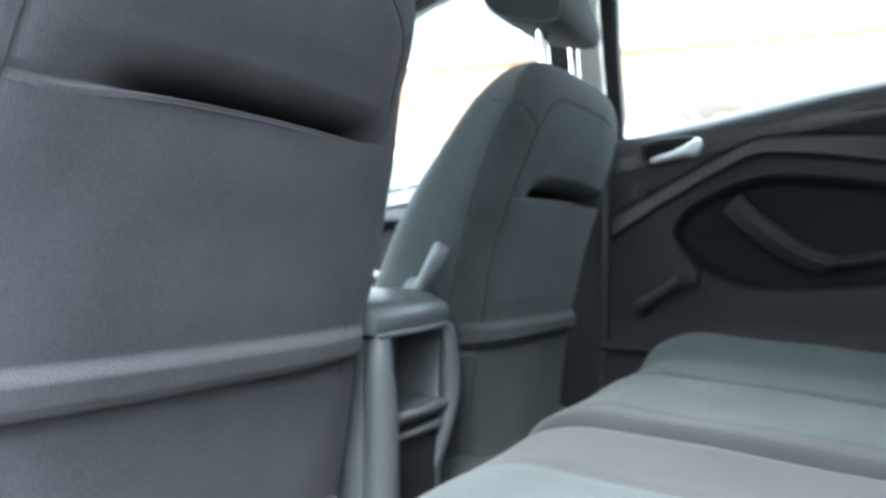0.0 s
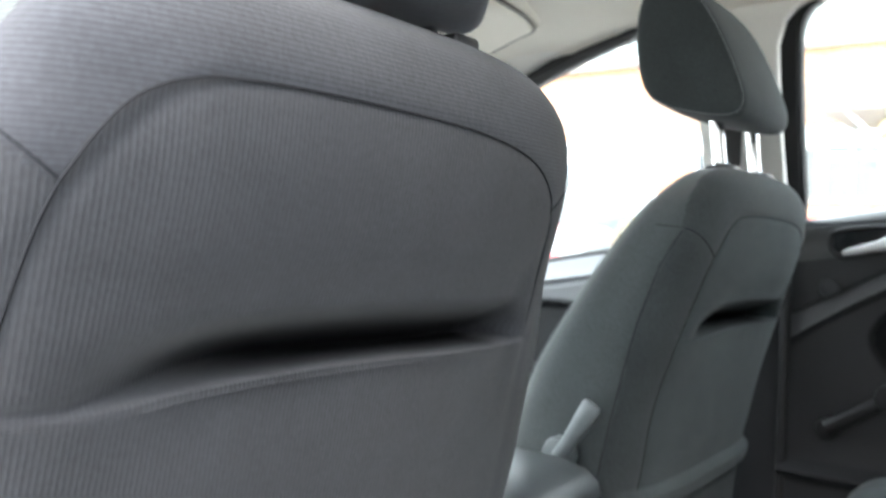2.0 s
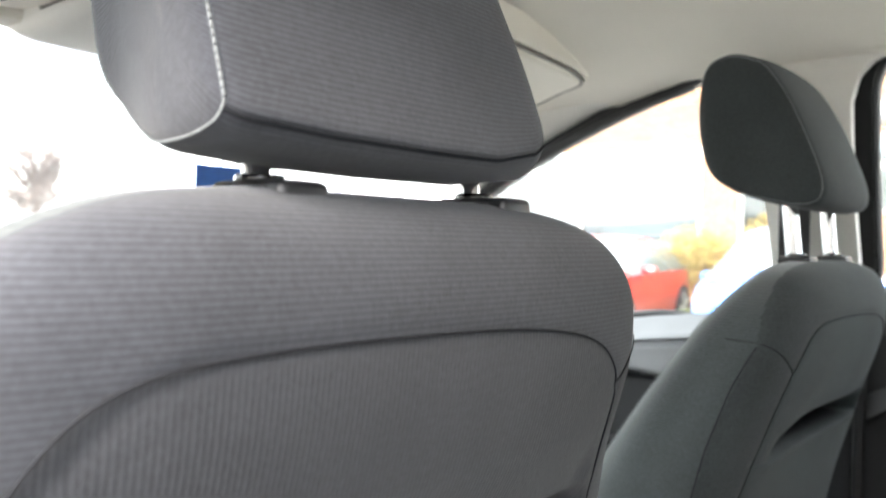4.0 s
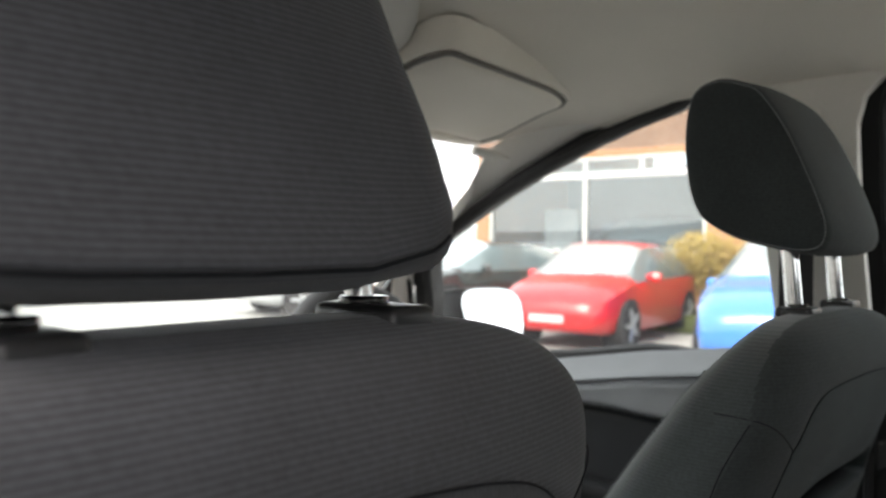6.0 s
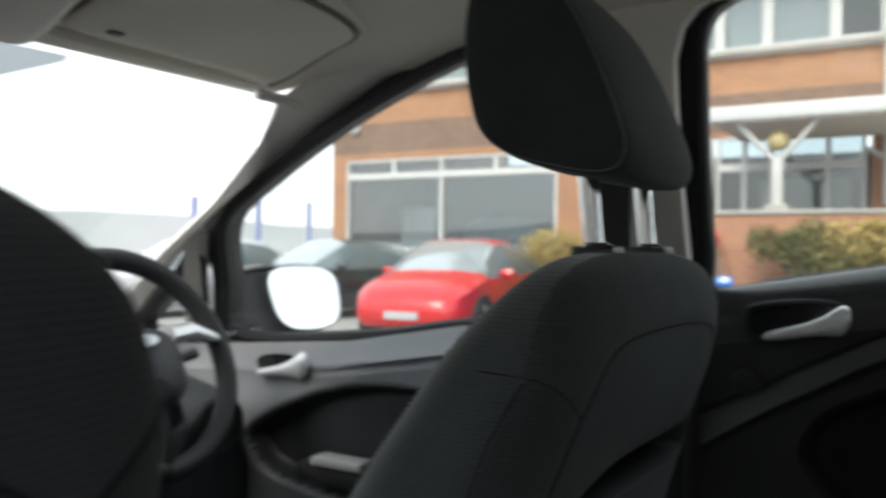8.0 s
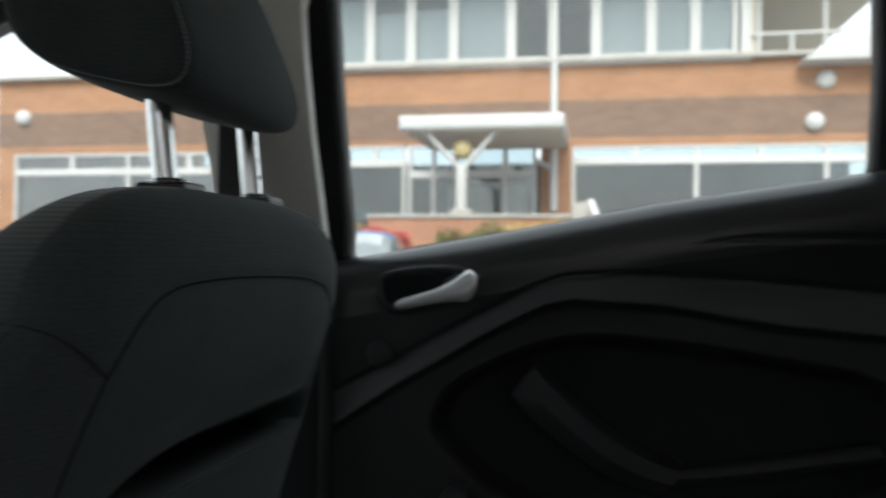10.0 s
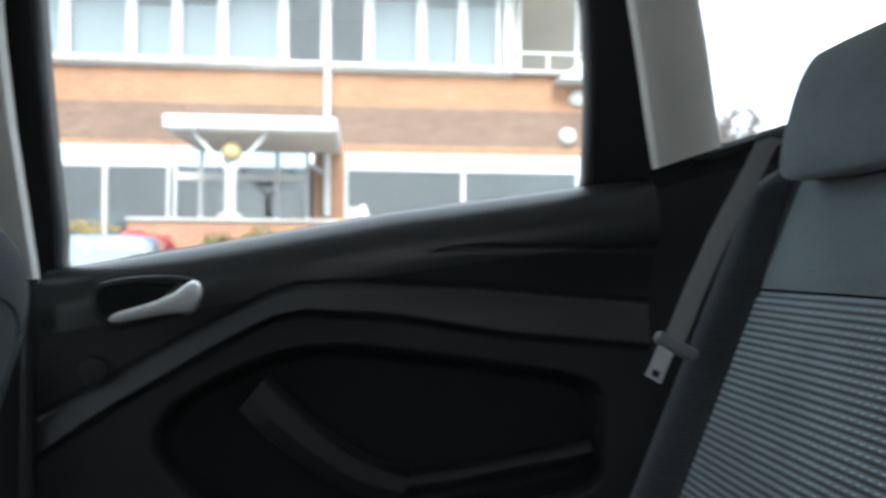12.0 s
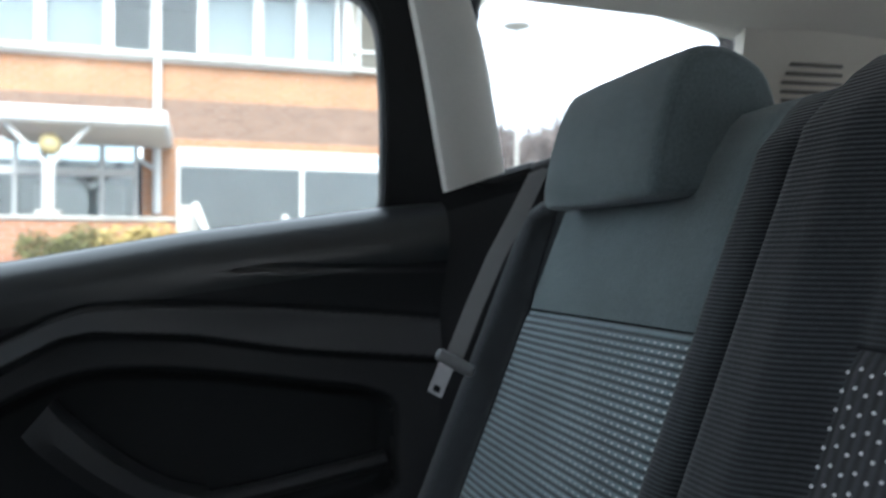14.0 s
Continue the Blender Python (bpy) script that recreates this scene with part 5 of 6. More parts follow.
for sg in (-1, 1):
    part("stalk", tube(bmesh.new(), [(0.445, 0.79, 1.0), (0.445 + sg * 0.15, 0.77, 1.03)], [0.008, 0.010], 8), PLASTIC_GREY, wheel)

# interior mirror with a blue tag, sun visors
im = thing("rear_view_mirror", (0.02, 0.62, 1.36), "interior mirror reflecting the pale roof lining", "mirror")
IM = Matrix.Translation((-0.016, 0.60, 1.346)) @ Matrix.Rotation(radians(12), 4, "Z") @ Matrix.Rotation(radians(6), 4, "Y") @ Matrix.Rotation(radians(-3), 4, "X")
rr = lambda k, y: [IM @ Vector((0.122 * k * math.copysign(abs(math.cos(a)) ** 0.45, math.cos(a)), y, 0.034 * (k if k > 0.9 else k * 0.9) * math.copysign(abs(math.sin(a)) ** 0.5, math.sin(a)))) for a in np.linspace(0, 2 * math.pi, 36, endpoint=False)]
part("housing", loft(bmesh.new(), [rr(0.98, 0.0), rr(1.0, 0.008), rr(0.96, 0.02), rr(0.7, 0.035), rr(0.3, 0.04)]), PLASTIC, im)
b = bmesh.new()
b.faces.new([b.verts.new(p) for p in rr(0.94, -0.0015)])
part("mirror_glass", b, MIRROR, im)
part("stem", tube(bmesh.new(), [(-0.016, 0.625, 1.350), (-0.016, 0.66, 1.384), (-0.016, 0.695, 1.405)], 0.012, 10), PLASTIC_GREY, im)
tag = tagged(part("hanging_tag", boxed((-0.008, 0.63, 1.288), (0.075, 0.003, 0.030), 0.001, 1), BLUE), "blue plastic tag hanging under the interior mirror", "tag")
part("string", tube(bmesh.new(), [(-0.008, 0.63, 1.299), (-0.010, 0.622, 1.330)], 0.0015, 6), BLUE, tag)

for cx, nm in ((0.40, "driver"), (-0.40, "passenger")):
    sv = thing("sun_visor", (cx, 0.55, 1.47), "beige sun visor folded up against the headlining", "sun visor", "sun visors")
    sg = 1 if cx > 0 else -1
    mid = lambda y: sg * float(np.interp(y, [0.40, 0.63], [0.3835, 0.423]))
    half = lambda y: float(np.interp(y, [0.40, 0.63], [0.1685, 0.173]))
    under = lambda x, y: roof_z(y) - float(np.interp(y, [0.40, 0.57, 0.63], [0.050, 0.036, 0.022])) - 0.014 * max(0.0, min(1.3, sg * (x - mid(y)) / half(y))) ** 6
    skew = lambda x, y: y + (abs(x) - 0.42) * 0.13 * (0.63 - y) / 0.23
    rings = []
    for y, k, t in ((0.403, 0.90, 0.002), (0.405, 0.935, 0.006), (0.410, 0.965, 0.009), (0.418, 0.985, 0.010), (0.430, 0.996, 0.010), (0.46, 1.0, 0.010), (0.56, 1.0, 0.010), (0.60, 0.99, 0.010), (0.620, 0.97, 0.008), (0.628, 0.93, 0.003)):
        ring = []
        for a in np.linspace(0, 2 * math.pi, 48, endpoint=False):
            x = mid(y) + half(y) * k * math.copysign(abs(math.cos(a)) ** 0.2, math.cos(a))
            ring.append((x, skew(x, y), under(x, y) + 0.010 + t * math.sin(a)))
        rings.append(ring)
    part("flap", loft(bmesh.new(), rings), HEADLINE, sv)
    # headlining moulded down round the flap, with an open gap between the two
    path = [(mid(0.615) - half(0.615), 0.615), (mid(0.52) - half(0.52), 0.52), (mid(0.45) - half(0.45) * 0.997, 0.45), (mid(0.424) - half(0.424) * 0.988, 0.424), (mid(0.405) - half(0.405) * 0.94, 0.405), (mid(0.403) - half(0.403) * 0.7, 0.403), (mid(0.403), 0.403)]
    path = spline(path + [(2 * mid(y) - x, y) for x, y in reversed(path[:-1])], 8)
    rows = []
    for i, (x, y) in enumerate(path):
        a, b = Vector(path[max(0, i - 1)]), Vector(path[min(len(path) - 1, i + 1)])
        d = (b - a).normalized()
        n = Vector((d.y, -d.x))
        row = []
        for o, h in ((0.005, 0.040), (0.005, 0.013), (0.007, 0.011), (0.010, 0.012), (0.013, 0.018), (0.015, 0.030), (0.017, 0.050)):
            q = Vector((x, y)) + n * o
            row.append((q.x, skew(q.x, q.y), under(x, y) + h))
        rows.append(row)
    # thin dark tube painted as the shade of the gap round the flap
    part("gap_shade_strip", tube(bmesh.new(), [(x, skew(x, y), under(x, y) + 0.009) for x, y in path], 0.0032, 8), GAP_SHADE, sv, "dark strip painted as the shade of the gap round the visor")
    part("surround", loft(bmesh.new(), rows, cap=False, closed=False), HEADLINE, sv, "raised headlining round the visor")
    part("pivot", tube(bmesh.new(), [(sg * 0.612, 0.575, 1.405), (sg * 0.585, 0.585, 1.414), (sg * 0.55, 0.60, 1.418)], 0.008, 10), TRIM_BEIGE, sv, "beige visor pivot")
    part("clip", boxed((sg * 0.303, 0.587, under(sg * 0.303, 0.587) - 0.001), (0.020, 0.012, 0.006), 0.003), PLASTIC_GREY, sv, "small dark visor clip")
con2 = thing("overhead_console", (0.0, 0.5, 1.5), "pale moulded roof console with small dark switches", "roof console")
edge_x = lambda y: float(np.interp(y, [0.36, 0.42, 0.50, 0.55, 0.64, 0.69], [0.150, 0.206, 0.226, 0.236, 0.250, 0.254]))
low_z = lambda y: roof_z(y) - float(np.interp(y, [0.36, 0.40, 0.50, 0.60, 0.66, 0.69], [-0.004, 0.020, 0.045, 0.043, 0.030, 0.010]))
rings = []
for y in (0.36, 0.38, 0.40, 0.43, 0.47, 0.52, 0.57, 0.62, 0.65, 0.665, 0.678, 0.69):
    w, z, top = edge_x(y), low_z(y), roof_z(y) + 0.004
    rings.append([(w * q, y, z + (top - z) * h) for q, h in ((-1, 1), (-1, 0.55), (-0.99, 0.32), (-0.96, 0.14), (-0.90, 0.05), (-0.7, 0), (-0.35, -0.03), (0, -0.04), (0.35, -0.03), (0.7, 0), (0.90, 0.05), (0.96, 0.14), (0.99, 0.32), (1, 0.55), (1, 1))])
part("body", loft(bmesh.new(), rings), TRIM_BEIGE, con2)
for x in (-0.165, 0.165):
    part("switch", boxed((x, 0.500, low_z(0.500) - 0.001), (0.020, 0.012, 0.006), 0.0025), PLASTIC_GREY, con2, "small dark switch")
part("lamp_lens", disc(bmesh.new(), (0.05, 0.52, low_z(0.52) - 0.003), 0.016, 0.006, 2), PLASTIC_GREY, con2)
part("lamp_lens", disc(bmesh.new(), (-0.035, 0.51, 1.456), 0.016, 0.006, 2), PLASTIC_GREY, con2)


# ---- outside ----
G = -0.16  # level of the car park
tagged(part("ground", sheet(bmesh.new(), np.linspace(-600, 600, 13), np.linspace(-600, 600, 13), lambda U, V: np.stack([U, V, np.full(len(U), G)], 1)), ASPHALT),
       "worn grey asphalt car park reaching to the horizon", "asphalt", kind="structure")

# unseen wall, added to cut low light through the open door
tagged(part("wall_light_block", boxed((-4.6, 0, 1.15 + G / 2), (0.25, 26, 2.3 - G), 0.02), CONCRETE, smooth=False), "unseen plain grey wall added to block low light beside the car", "wall", kind="structure")
FX = 14.0
house = thing("office_building", (FX + 4, 4, G), "two-storey orange and brown brick showroom with white windows", "building")


def wall_with_holes(name, x, y0, y1, z0, z1, holes, mat, t=0.3, label=""):
    """A wall along y, pierced by rectangles (ya, yb, za, zb)."""
    ys = sorted({y0, y1, *[h[0] for h in holes], *[h[1] for h in holes]})
    zs = sorted({z0, z1, *[h[2] for h in holes], *[h[3] for h in holes]})
    bm = bmesh.new()
    for a, b in zip(ys, ys[1:]):
        for c, d in zip(zs, zs[1:]):
            my, mz = (a + b) / 2, (c + d) / 2
            if not any(h[0] < my < h[1] and h[2] < mz < h[3] for h in holes):
                box(bm, (x + t / 2, my, mz), (t, b - a, d - c))
    bmesh.ops.remove_doubles(bm, verts=bm.verts, dist=0.0005)
    seen = {}
    for f in list(bm.faces):
        key = tuple(sorted(v.index for v in f.verts))
        seen.setdefault(key, []).append(f)
    bmesh.ops.delete(bm, geom=[f for fs in seen.values() if len(fs) > 1 for f in fs], context="FACES_ONLY")
    return part(name, bm, mat, house, label, smooth=False)


def window(y0, y1, z0, z1, cols, transom=None, x=FX, pane_mat=PANE, fr=0.06):
    """White framed window with its own mullions and panes."""
    frame_bm = bmesh.new()
    xx = x + 0.06
    for y in (y0 + fr / 2, y1 - fr / 2):
        box(frame_bm, (xx, y, (z0 + z1) / 2), (0.10, fr, z1 - z0), 0.006, 1)
    for z in (z0 + fr / 2, z1 - fr / 2):
        box(frame_bm, (xx, (y0 + y1) / 2, z), (0.098, y1 - y0 - 2 * fr, fr), 0.006, 1)
    ys = [y0 + c * (y1 - y0) for c in cols]
    for y in ys:
        box(frame_bm, (xx, y, (z0 + z1) / 2), (0.09, 0.075, z1 - z0 - 2 * fr), 0.006, 1)
    if transom:
        box(frame_bm, (xx - 0.002, (y0 + y1) / 2, transom), (0.094, y1 - y0 - 2 * fr, 0.13), 0.006, 1)
        bounds = [y0 + fr] + ys + [y1 - fr]
        for a, b in zip(bounds, bounds[1:]):
            if abs(b - a) > 1.0:
                box(frame_bm, (xx + 0.002, (a + b) / 2, (transom + 0.065 + z1 - fr) / 2), (0.086, 0.10, z1 - fr - transom - 0.065), 0.006, 1)
    w = part("window", frame_bm, WHITE_PAINT, house, "white painted window frame", smooth=False)
    edges = [y0 + fr] + ys + [y1 - fr]
    for a, b in zip(edges, edges[1:]):
        spans = [(z0 + fr, transom - 0.055), (transom + 0.055, z1 - fr)] if transom else [(z0 + fr, z1 - fr)]
        for c, d in spans:
            p = part("pane", boxed((x + 0.075, (a + b) / 2, (c + d) / 2), (0.012, b - a, d - c)), pane_mat, w, smooth=False)
            p.visible_shadow = False
    return w


lower = [(5.80, 10.78, 1.10, 3.02), (0.55, 5.10, 0.4, 3.08), (-5.4, 0.02, 0.9, 3.02)]
upper = [(-2.75, 8.6, 4.50, 6.0)]
wall_with_holes("wall_lower", FX, -5.45, 11.15, G, 3.16, lower, BRICK_ORANGE, label="orange brick ground floor wall")
wall_with_holes("wall_band_brown", FX - 0.004, -5.45, 11.15, 3.16, 3.80, [], BRICK_BROWN, label="brown brick band")
wall_with_holes("wall_band_orange", FX, -5.45, 11.15, 3.80, 4.42, [], BRICK_ORANGE, label="orange brick band")
wall_with_holes("wall_upper", FX, -2.9, 9.0, 4.42, 6.15, upper, WHITE_PAINT, label="white panelled upper floor wall")
part("sill_band", boxed((FX + 0.08, 3.05, 4.445), (0.32, 11.9, 0.10), 0.01), WHITE_PAINT, house, "white sill band")
part("side_wall", boxed((FX + 4.3, 11.02, 2.2 + G / 2), (8.0, 0.25, 4.4 - G)), BRICK_ORANGE, house, smooth=False)
part("roof_low", boxed((FX + 4, 2.78, 4.47), (8.3, 16.7, 0.08), 0.01), CONCRETE, house, "flat grey roof")
part("upper_back_wall", boxed((FX + 3.2, 3.0, 5.3), (0.2, 11.7, 1.7)), SOFFIT, house, smooth=False)
part("upper_side_wall", boxed((FX + 4.65, -2.95, 5.3), (9.0, 0.12, 1.75)), SOFFIT, house, smooth=False)
part("eaves", boxed((FX + 4.15, 1.6, 6.22), (9.7, 14.6, 0.10), 0.01), SOFFIT, house, "cream boarded roof overhang")
part("fascia", boxed((FX - 0.72, 1.6, 6.28), (0.05, 14.6, 0.26), 0.01), WHITE_PAINT, house, "white fascia board")
part("roof_high", boxed((FX + 4.2, 1.6, 6.38), (9.6, 14.5, 0.10), 0.02), CONCRETE, house)
part("showroom_floor", boxed((FX + 1.95, 2.78, 0.22 + G / 2), (3.0, 16.0, 0.44 - G)), CONCRETE, house, "pale showroom floor")
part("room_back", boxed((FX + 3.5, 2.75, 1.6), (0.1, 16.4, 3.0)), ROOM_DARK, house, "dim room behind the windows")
window(5.80, 10.78, 1.10, 3.02, (0.515,), 2.66, pane_mat=PANE_SKY)
window(2.95, 5.10, 0.4, 3.08, (0.5,), 2.76, pane_mat=PANE_LOW)
window(0.62, 2.9, 0.4, 3.08, (0.24, 0.62, 0.80), 2.55, pane_mat=PANE_LOW)
window(-5.4, 0.02, 0.9, 3.02, (0.24, 0.618), 2.76, pane_mat=PANE_LOW)
edges = [8.6, 7.7, 6.6, 5.8, 4.7, 3.62, 2.87, 2.10, 1.08, 0.36, -0.38, -1.30, -2.02, -2.70]
for i, (b, a) in enumerate(zip(edges, edges[1:])):
    window(a, b, 4.50, 6.0, (), None, pane_mat=PANE, fr=0.085)
    drop = (1.16, 1.20, 1.0, 1.22, 1.18, 0.92, 0.96, 1.20, 0.0, 0.0, 1.16, 1.06, 1.10)[i]
    if drop:
        part("blind", boxed((FX + 0.16, (a + b) / 2, 4.56 + drop / 2), (0.01, b - a - 0.10, drop)), BLIND, house, "pale window blind", smooth=False)
part("downpipe", tube(bmesh.new(), [(FX - 0.09, 0.32, 6.2), (FX - 0.09, 0.32, 1.9)], 0.065, 12), WHITE_PAINT, house, "white downpipe")
part("pipe_branch", tube(bmesh.new(), [(FX - 0.09, 0.32, 2.60), (FX - 0.05, 0.62, 2.78)], 0.04, 10), WHITE_PAINT, house)
rail = part("balcony_rail", tube(bmesh.new(), [(FX + 0.1, -2.9, 4.85), (FX + 0.1, -5.4, 4.85)], 0.03, 8), WHITE_PAINT, house, "white balcony rail")
for i in range(5):
    part("post", tube(bmesh.new(), [(FX + 0.1, -3.05 - i * 0.52, 4.45), (FX + 0.1, -3.05 - i * 0.52, 4.85 if i % 2 else 6.18)], 0.035, 8), WHITE_PAINT, rail)
porch = thing("porch_awning", (13.8, -4.5, 4.28), "white pitched canvas awning at the end of the balcony", "awning")
bm = bmesh.new()
prism(bm, [(-3.60, 4.28), (-3.95, 4.50), (-4.30, 4.76), (-4.7, 4.90), (-5.4, 4.95), (-5.4, 4.28)], 0, 13.55, 13.95, 0.02)
part("canvas", bm, WHITE_PAINT, porch)
part("bracket", boxed((13.97, -4.5, 4.30), (0.06, 1.7, 0.06), 0.01), WHITE_PAINT, porch)
for y, z in ((10.55, 3.72), (-3.9, 3.36), (-4.07, 4.04)):
    tagged(part("wall_lamp", loft(bmesh.new(), [[(FX - d, y + r * math.cos(a), z + r * math.sin(a)) for a in np.linspace(0, 2 * math.pi, 20, endpoint=False)] for d, r in ((0.0, 0.15), (0.05, 0.15), (0.10, 0.12), (0.13, 0.05))]), WHITE_PAINT), "round white bulkhead lamp on the brick wall", "wall lamp", "wall lamps")

def display_board(y, x, w, h, mat, label, z0=0.44):
    """An upright panel on two feet inside the showroom."""
    e = thing("display_board", (x, y, z0), label, "display board", "showroom furniture")
    part("panel", boxed((x, y, z0 + 0.12 + h / 2), (0.05, w, h), 0.008, 1), mat, e)
    for sg in (-1, 1):
        part("foot", boxed((x, y + sg * w * 0.35, z0 + 0.06), (0.30, 0.05, 0.12), 0.01, 1), STEEL, e)


def desk(y, x, w, label):
    e = thing("desk", (x, y, 0.44), label, "desk", "showroom furniture")
    part("worktop", boxed((x, y, 1.17), (0.70, w, 0.04), 0.008, 1), WHITE_PAINT, e)
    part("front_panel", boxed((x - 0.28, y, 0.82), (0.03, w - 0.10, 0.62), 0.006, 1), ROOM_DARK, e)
    for sg in (-1, 1):
        part("side_panel", boxed((x, y + sg * (w / 2 - 0.03), 0.795), (0.62, 0.04, 0.71), 0.006, 1), WHITE_PAINT, e)
    part("screen", boxed((x, y + 0.1, 1.42), (0.04, 0.50, 0.32), 0.01, 1), GLOSS_BLACK, e, "black computer screen")


display_board(9.9, 15.6, 0.9, 1.5, OFF_WHITE, "tall pale display board inside the showroom")
display_board(8.9, 16.9, 1.3, 1.2, BLUE_GREY, "blue-grey display board inside the showroom")
display_board(6.6, 16.8, 1.0, 1.7, BLUE_GREY, "tall blue-grey display board inside the showroom")
display_board(4.4, 15.7, 0.8, 1.5, BLUE_GREY, "tall blue-grey display board near the entrance")
display_board(1.7, 15.6, 1.5, 1.9, OFF_WHITE, "wide pale partition board behind the entrance")
display_board(-3.9, 15.9, 1.2, 1.3, OFF_WHITE, "pale display board behind the end window")
desk(6.4, 15.3, 1.5, "white desk with a black screen inside the showroom")
desk(-4.4, 15.2, 1.4, "white desk with a black screen behind the end window")
for y in (9.4, 7.2, 3.9, -1.2, -3.4):
    e = thing("ceiling_light", (15.8, y, 2.9), "slim white ceiling light inside the showroom", "ceiling light", "showroom lights")
    part("housing", boxed((15.8, y, 2.93), (0.16, 1.2, 0.05), 0.01, 1), OFF_WHITE, e)
    part("diffuser", boxed((15.8, y, 2.898), (0.13, 1.14, 0.012), 0.004, 1), BLIND, e)

# entrance canopy on a forked post
cano = thing("entrance_canopy", (12.6, 1.3, 1.8), "flat white canopy on a forked white post over the entrance", "canopy")
part("slab", boxed((12.78, 1.29, 3.09), (2.42, 2.42, 0.20), 0.015), WHITE_PAINT, cano)
part("soffit", boxed((12.78, 1.29, 2.976), (2.30, 2.30, 0.02)), SOFFIT, cano, "cream ribbed soffit")
# the slab's shade on post and arms is in their paint colour
part("post", boxed((11.75, 1.58, 2.12), (0.14, 0.14, 0.70), 0.01), OFF_WHITE, cano)
part("arm", tube(bmesh.new(), [(11.75, 1.60, 2.40), (11.75, 2.12, 2.96)], 0.036, 8), OFF_WHITE, cano)
part("arm", tube(bmesh.new(), [(11.75, 1.56, 2.40), (11.75, 1.08, 2.96)], 0.036, 8), OFF_WHITE, cano)
bm = bmesh.new()
bmesh.ops.create_uvsphere(bm, u_segments=20, v_segments=12, radius=0.15, matrix=Matrix.Translation((11.95, 1.60, 2.72)))
part("globe_lamp", bm, GOLD, cano, "yellowish globe lamp")
part("plinth", boxed((11.75, 1.58, 1.74), (0.30, 0.30, 0.14), 0.01), CONCRETE, cano)
gw = thing("garden_wall", (11.4, 1.3, G), "low red brick wall with concrete coping", "garden wall")
part("brickwork", boxed((11.75, 1.45, 0.84 + G / 2), (0.25, 3.05, 1.68 - G)), BRICK_RED, gw, smooth=False)
part("coping", boxed((11.75, 1.45, 1.705), (0.32, 3.10, 0.06), 0.01), CONCRETE, gw)
part("pier", boxed((11.70, -0.20, 0.95 + G / 2), (0.40, 0.30, 1.90 - G), 0.02), CONCRETE, gw, "grey concrete pier")
rails = thing("step_rail", (11.0, -0.45, G), "white slanted handrail beside the entrance steps", "handrail")
part("rail", tube(bmesh.new(), [(11.4, -0.30, 1.9), (10.6, -0.62, 1.05), (10.6, -0.62, G)], 0.05, 8), WHITE_PAINT, rails)
part("rail", tube(bmesh.new(), [(11.4, -1.5, 1.75), (10.6, -1.75, 1.0), (10.6, -1.75, G)], 0.05, 8), WHITE_PAINT, rails)
tagged(part("entrance_steps", boxed((12.6, -0.9, 0.25 + G / 2), (1.6, 1.2, 0.5 - G), 0.02), CONCRETE), "grey concrete entrance steps", "steps")


# ---- plants ----
def leaf_cloud(bm, c, r, n, size, rng):
    """Many small leaves scattered through an uneven, lobed volume."""
    lobes = [(Vector((rng.gauss(0, 0.45) * r[0], rng.gauss(0, 0.45) * r[1], rng.gauss(0.1, 0.35) * r[2])), rng.uniform(0.4, 0.75)) for _ in range(9)]
    for i in range(n):
        o, k = rng.choice(lobes)
        d = Vector((rng.gauss(0, 1), rng.gauss(0, 1), rng.gauss(0, 1))).normalized() * (rng.random() ** 0.4)
        p = Vector(c) + o + Vector((d.x * r[0], d.y * r[1], d.z * r[2])) * k
        if p.z < G + 0.02:
            continue
        u = Vector((rng.gauss(0, 1), rng.gauss(0, 1), rng.gauss(0, 1))).normalized()
        v = u.orthogonal().normalized()
        s = size * rng.uniform(0.6, 1.4)
        bm.faces.new([bm.verts.new(p + u * a * s + v * b * s) for a, b in ((-1, 0), (0, -0.5), (1, 0), (0, 0.5))])
    return bm


def shrub(name, c, r, n, mat, label, seed, size=0.035):
    rng = random.Random(seed)
    e = thing(name, (c[0], c[1], G), label, "shrub")
    leaves = part("foliage", leaf_cloud(bmesh.new(), c, r, n, size, rng), mat, e, smooth=False)
    leaves["kind"] = "stuff"
    for i in range(7):
        a = rng.uniform(0, 6.28)
        part("stem", tube(bmesh.new(), [(c[0], c[1], G), (c[0] + 0.3 * r[0] * math.cos(a), c[1] + 0.3 * r[1] * math.sin(a), c[2] * 0.7), (c[0] + 0.7 * r[0] * math.cos(a), c[1] + 0.7 * r[1] * math.sin(a), c[2] + 0.3 * r[2])], [0.02, 0.014, 0.005], 6), TWIG, e)
    return e


shrub("golden_hedge", (12.85, 5.00, 0.80), (0.45, 1.28, 0.78), 15500, LEAF_GOLD, "clipped golden-brown hedge before the showroom", 4)
shrub("bush", (11.2, 1.10, 1.12), (0.32, 0.60, 0.52), 5200, LEAF_GREEN, "loose green bush against the brick wall", 7)
shrub("bush", (11.2, 0.32, 1.12), (0.32, 0.55, 0.50), 4800, LEAF_GOLD, "loose golden bush against the brick wall", 9)
tagged(part("planting_bed", boxed((12.6, 4.6, 0.07 + G / 2), (1.3, 3.2, 0.14 - G), 0.03), GRASS), "rough grassy planting bed", "planting bed")


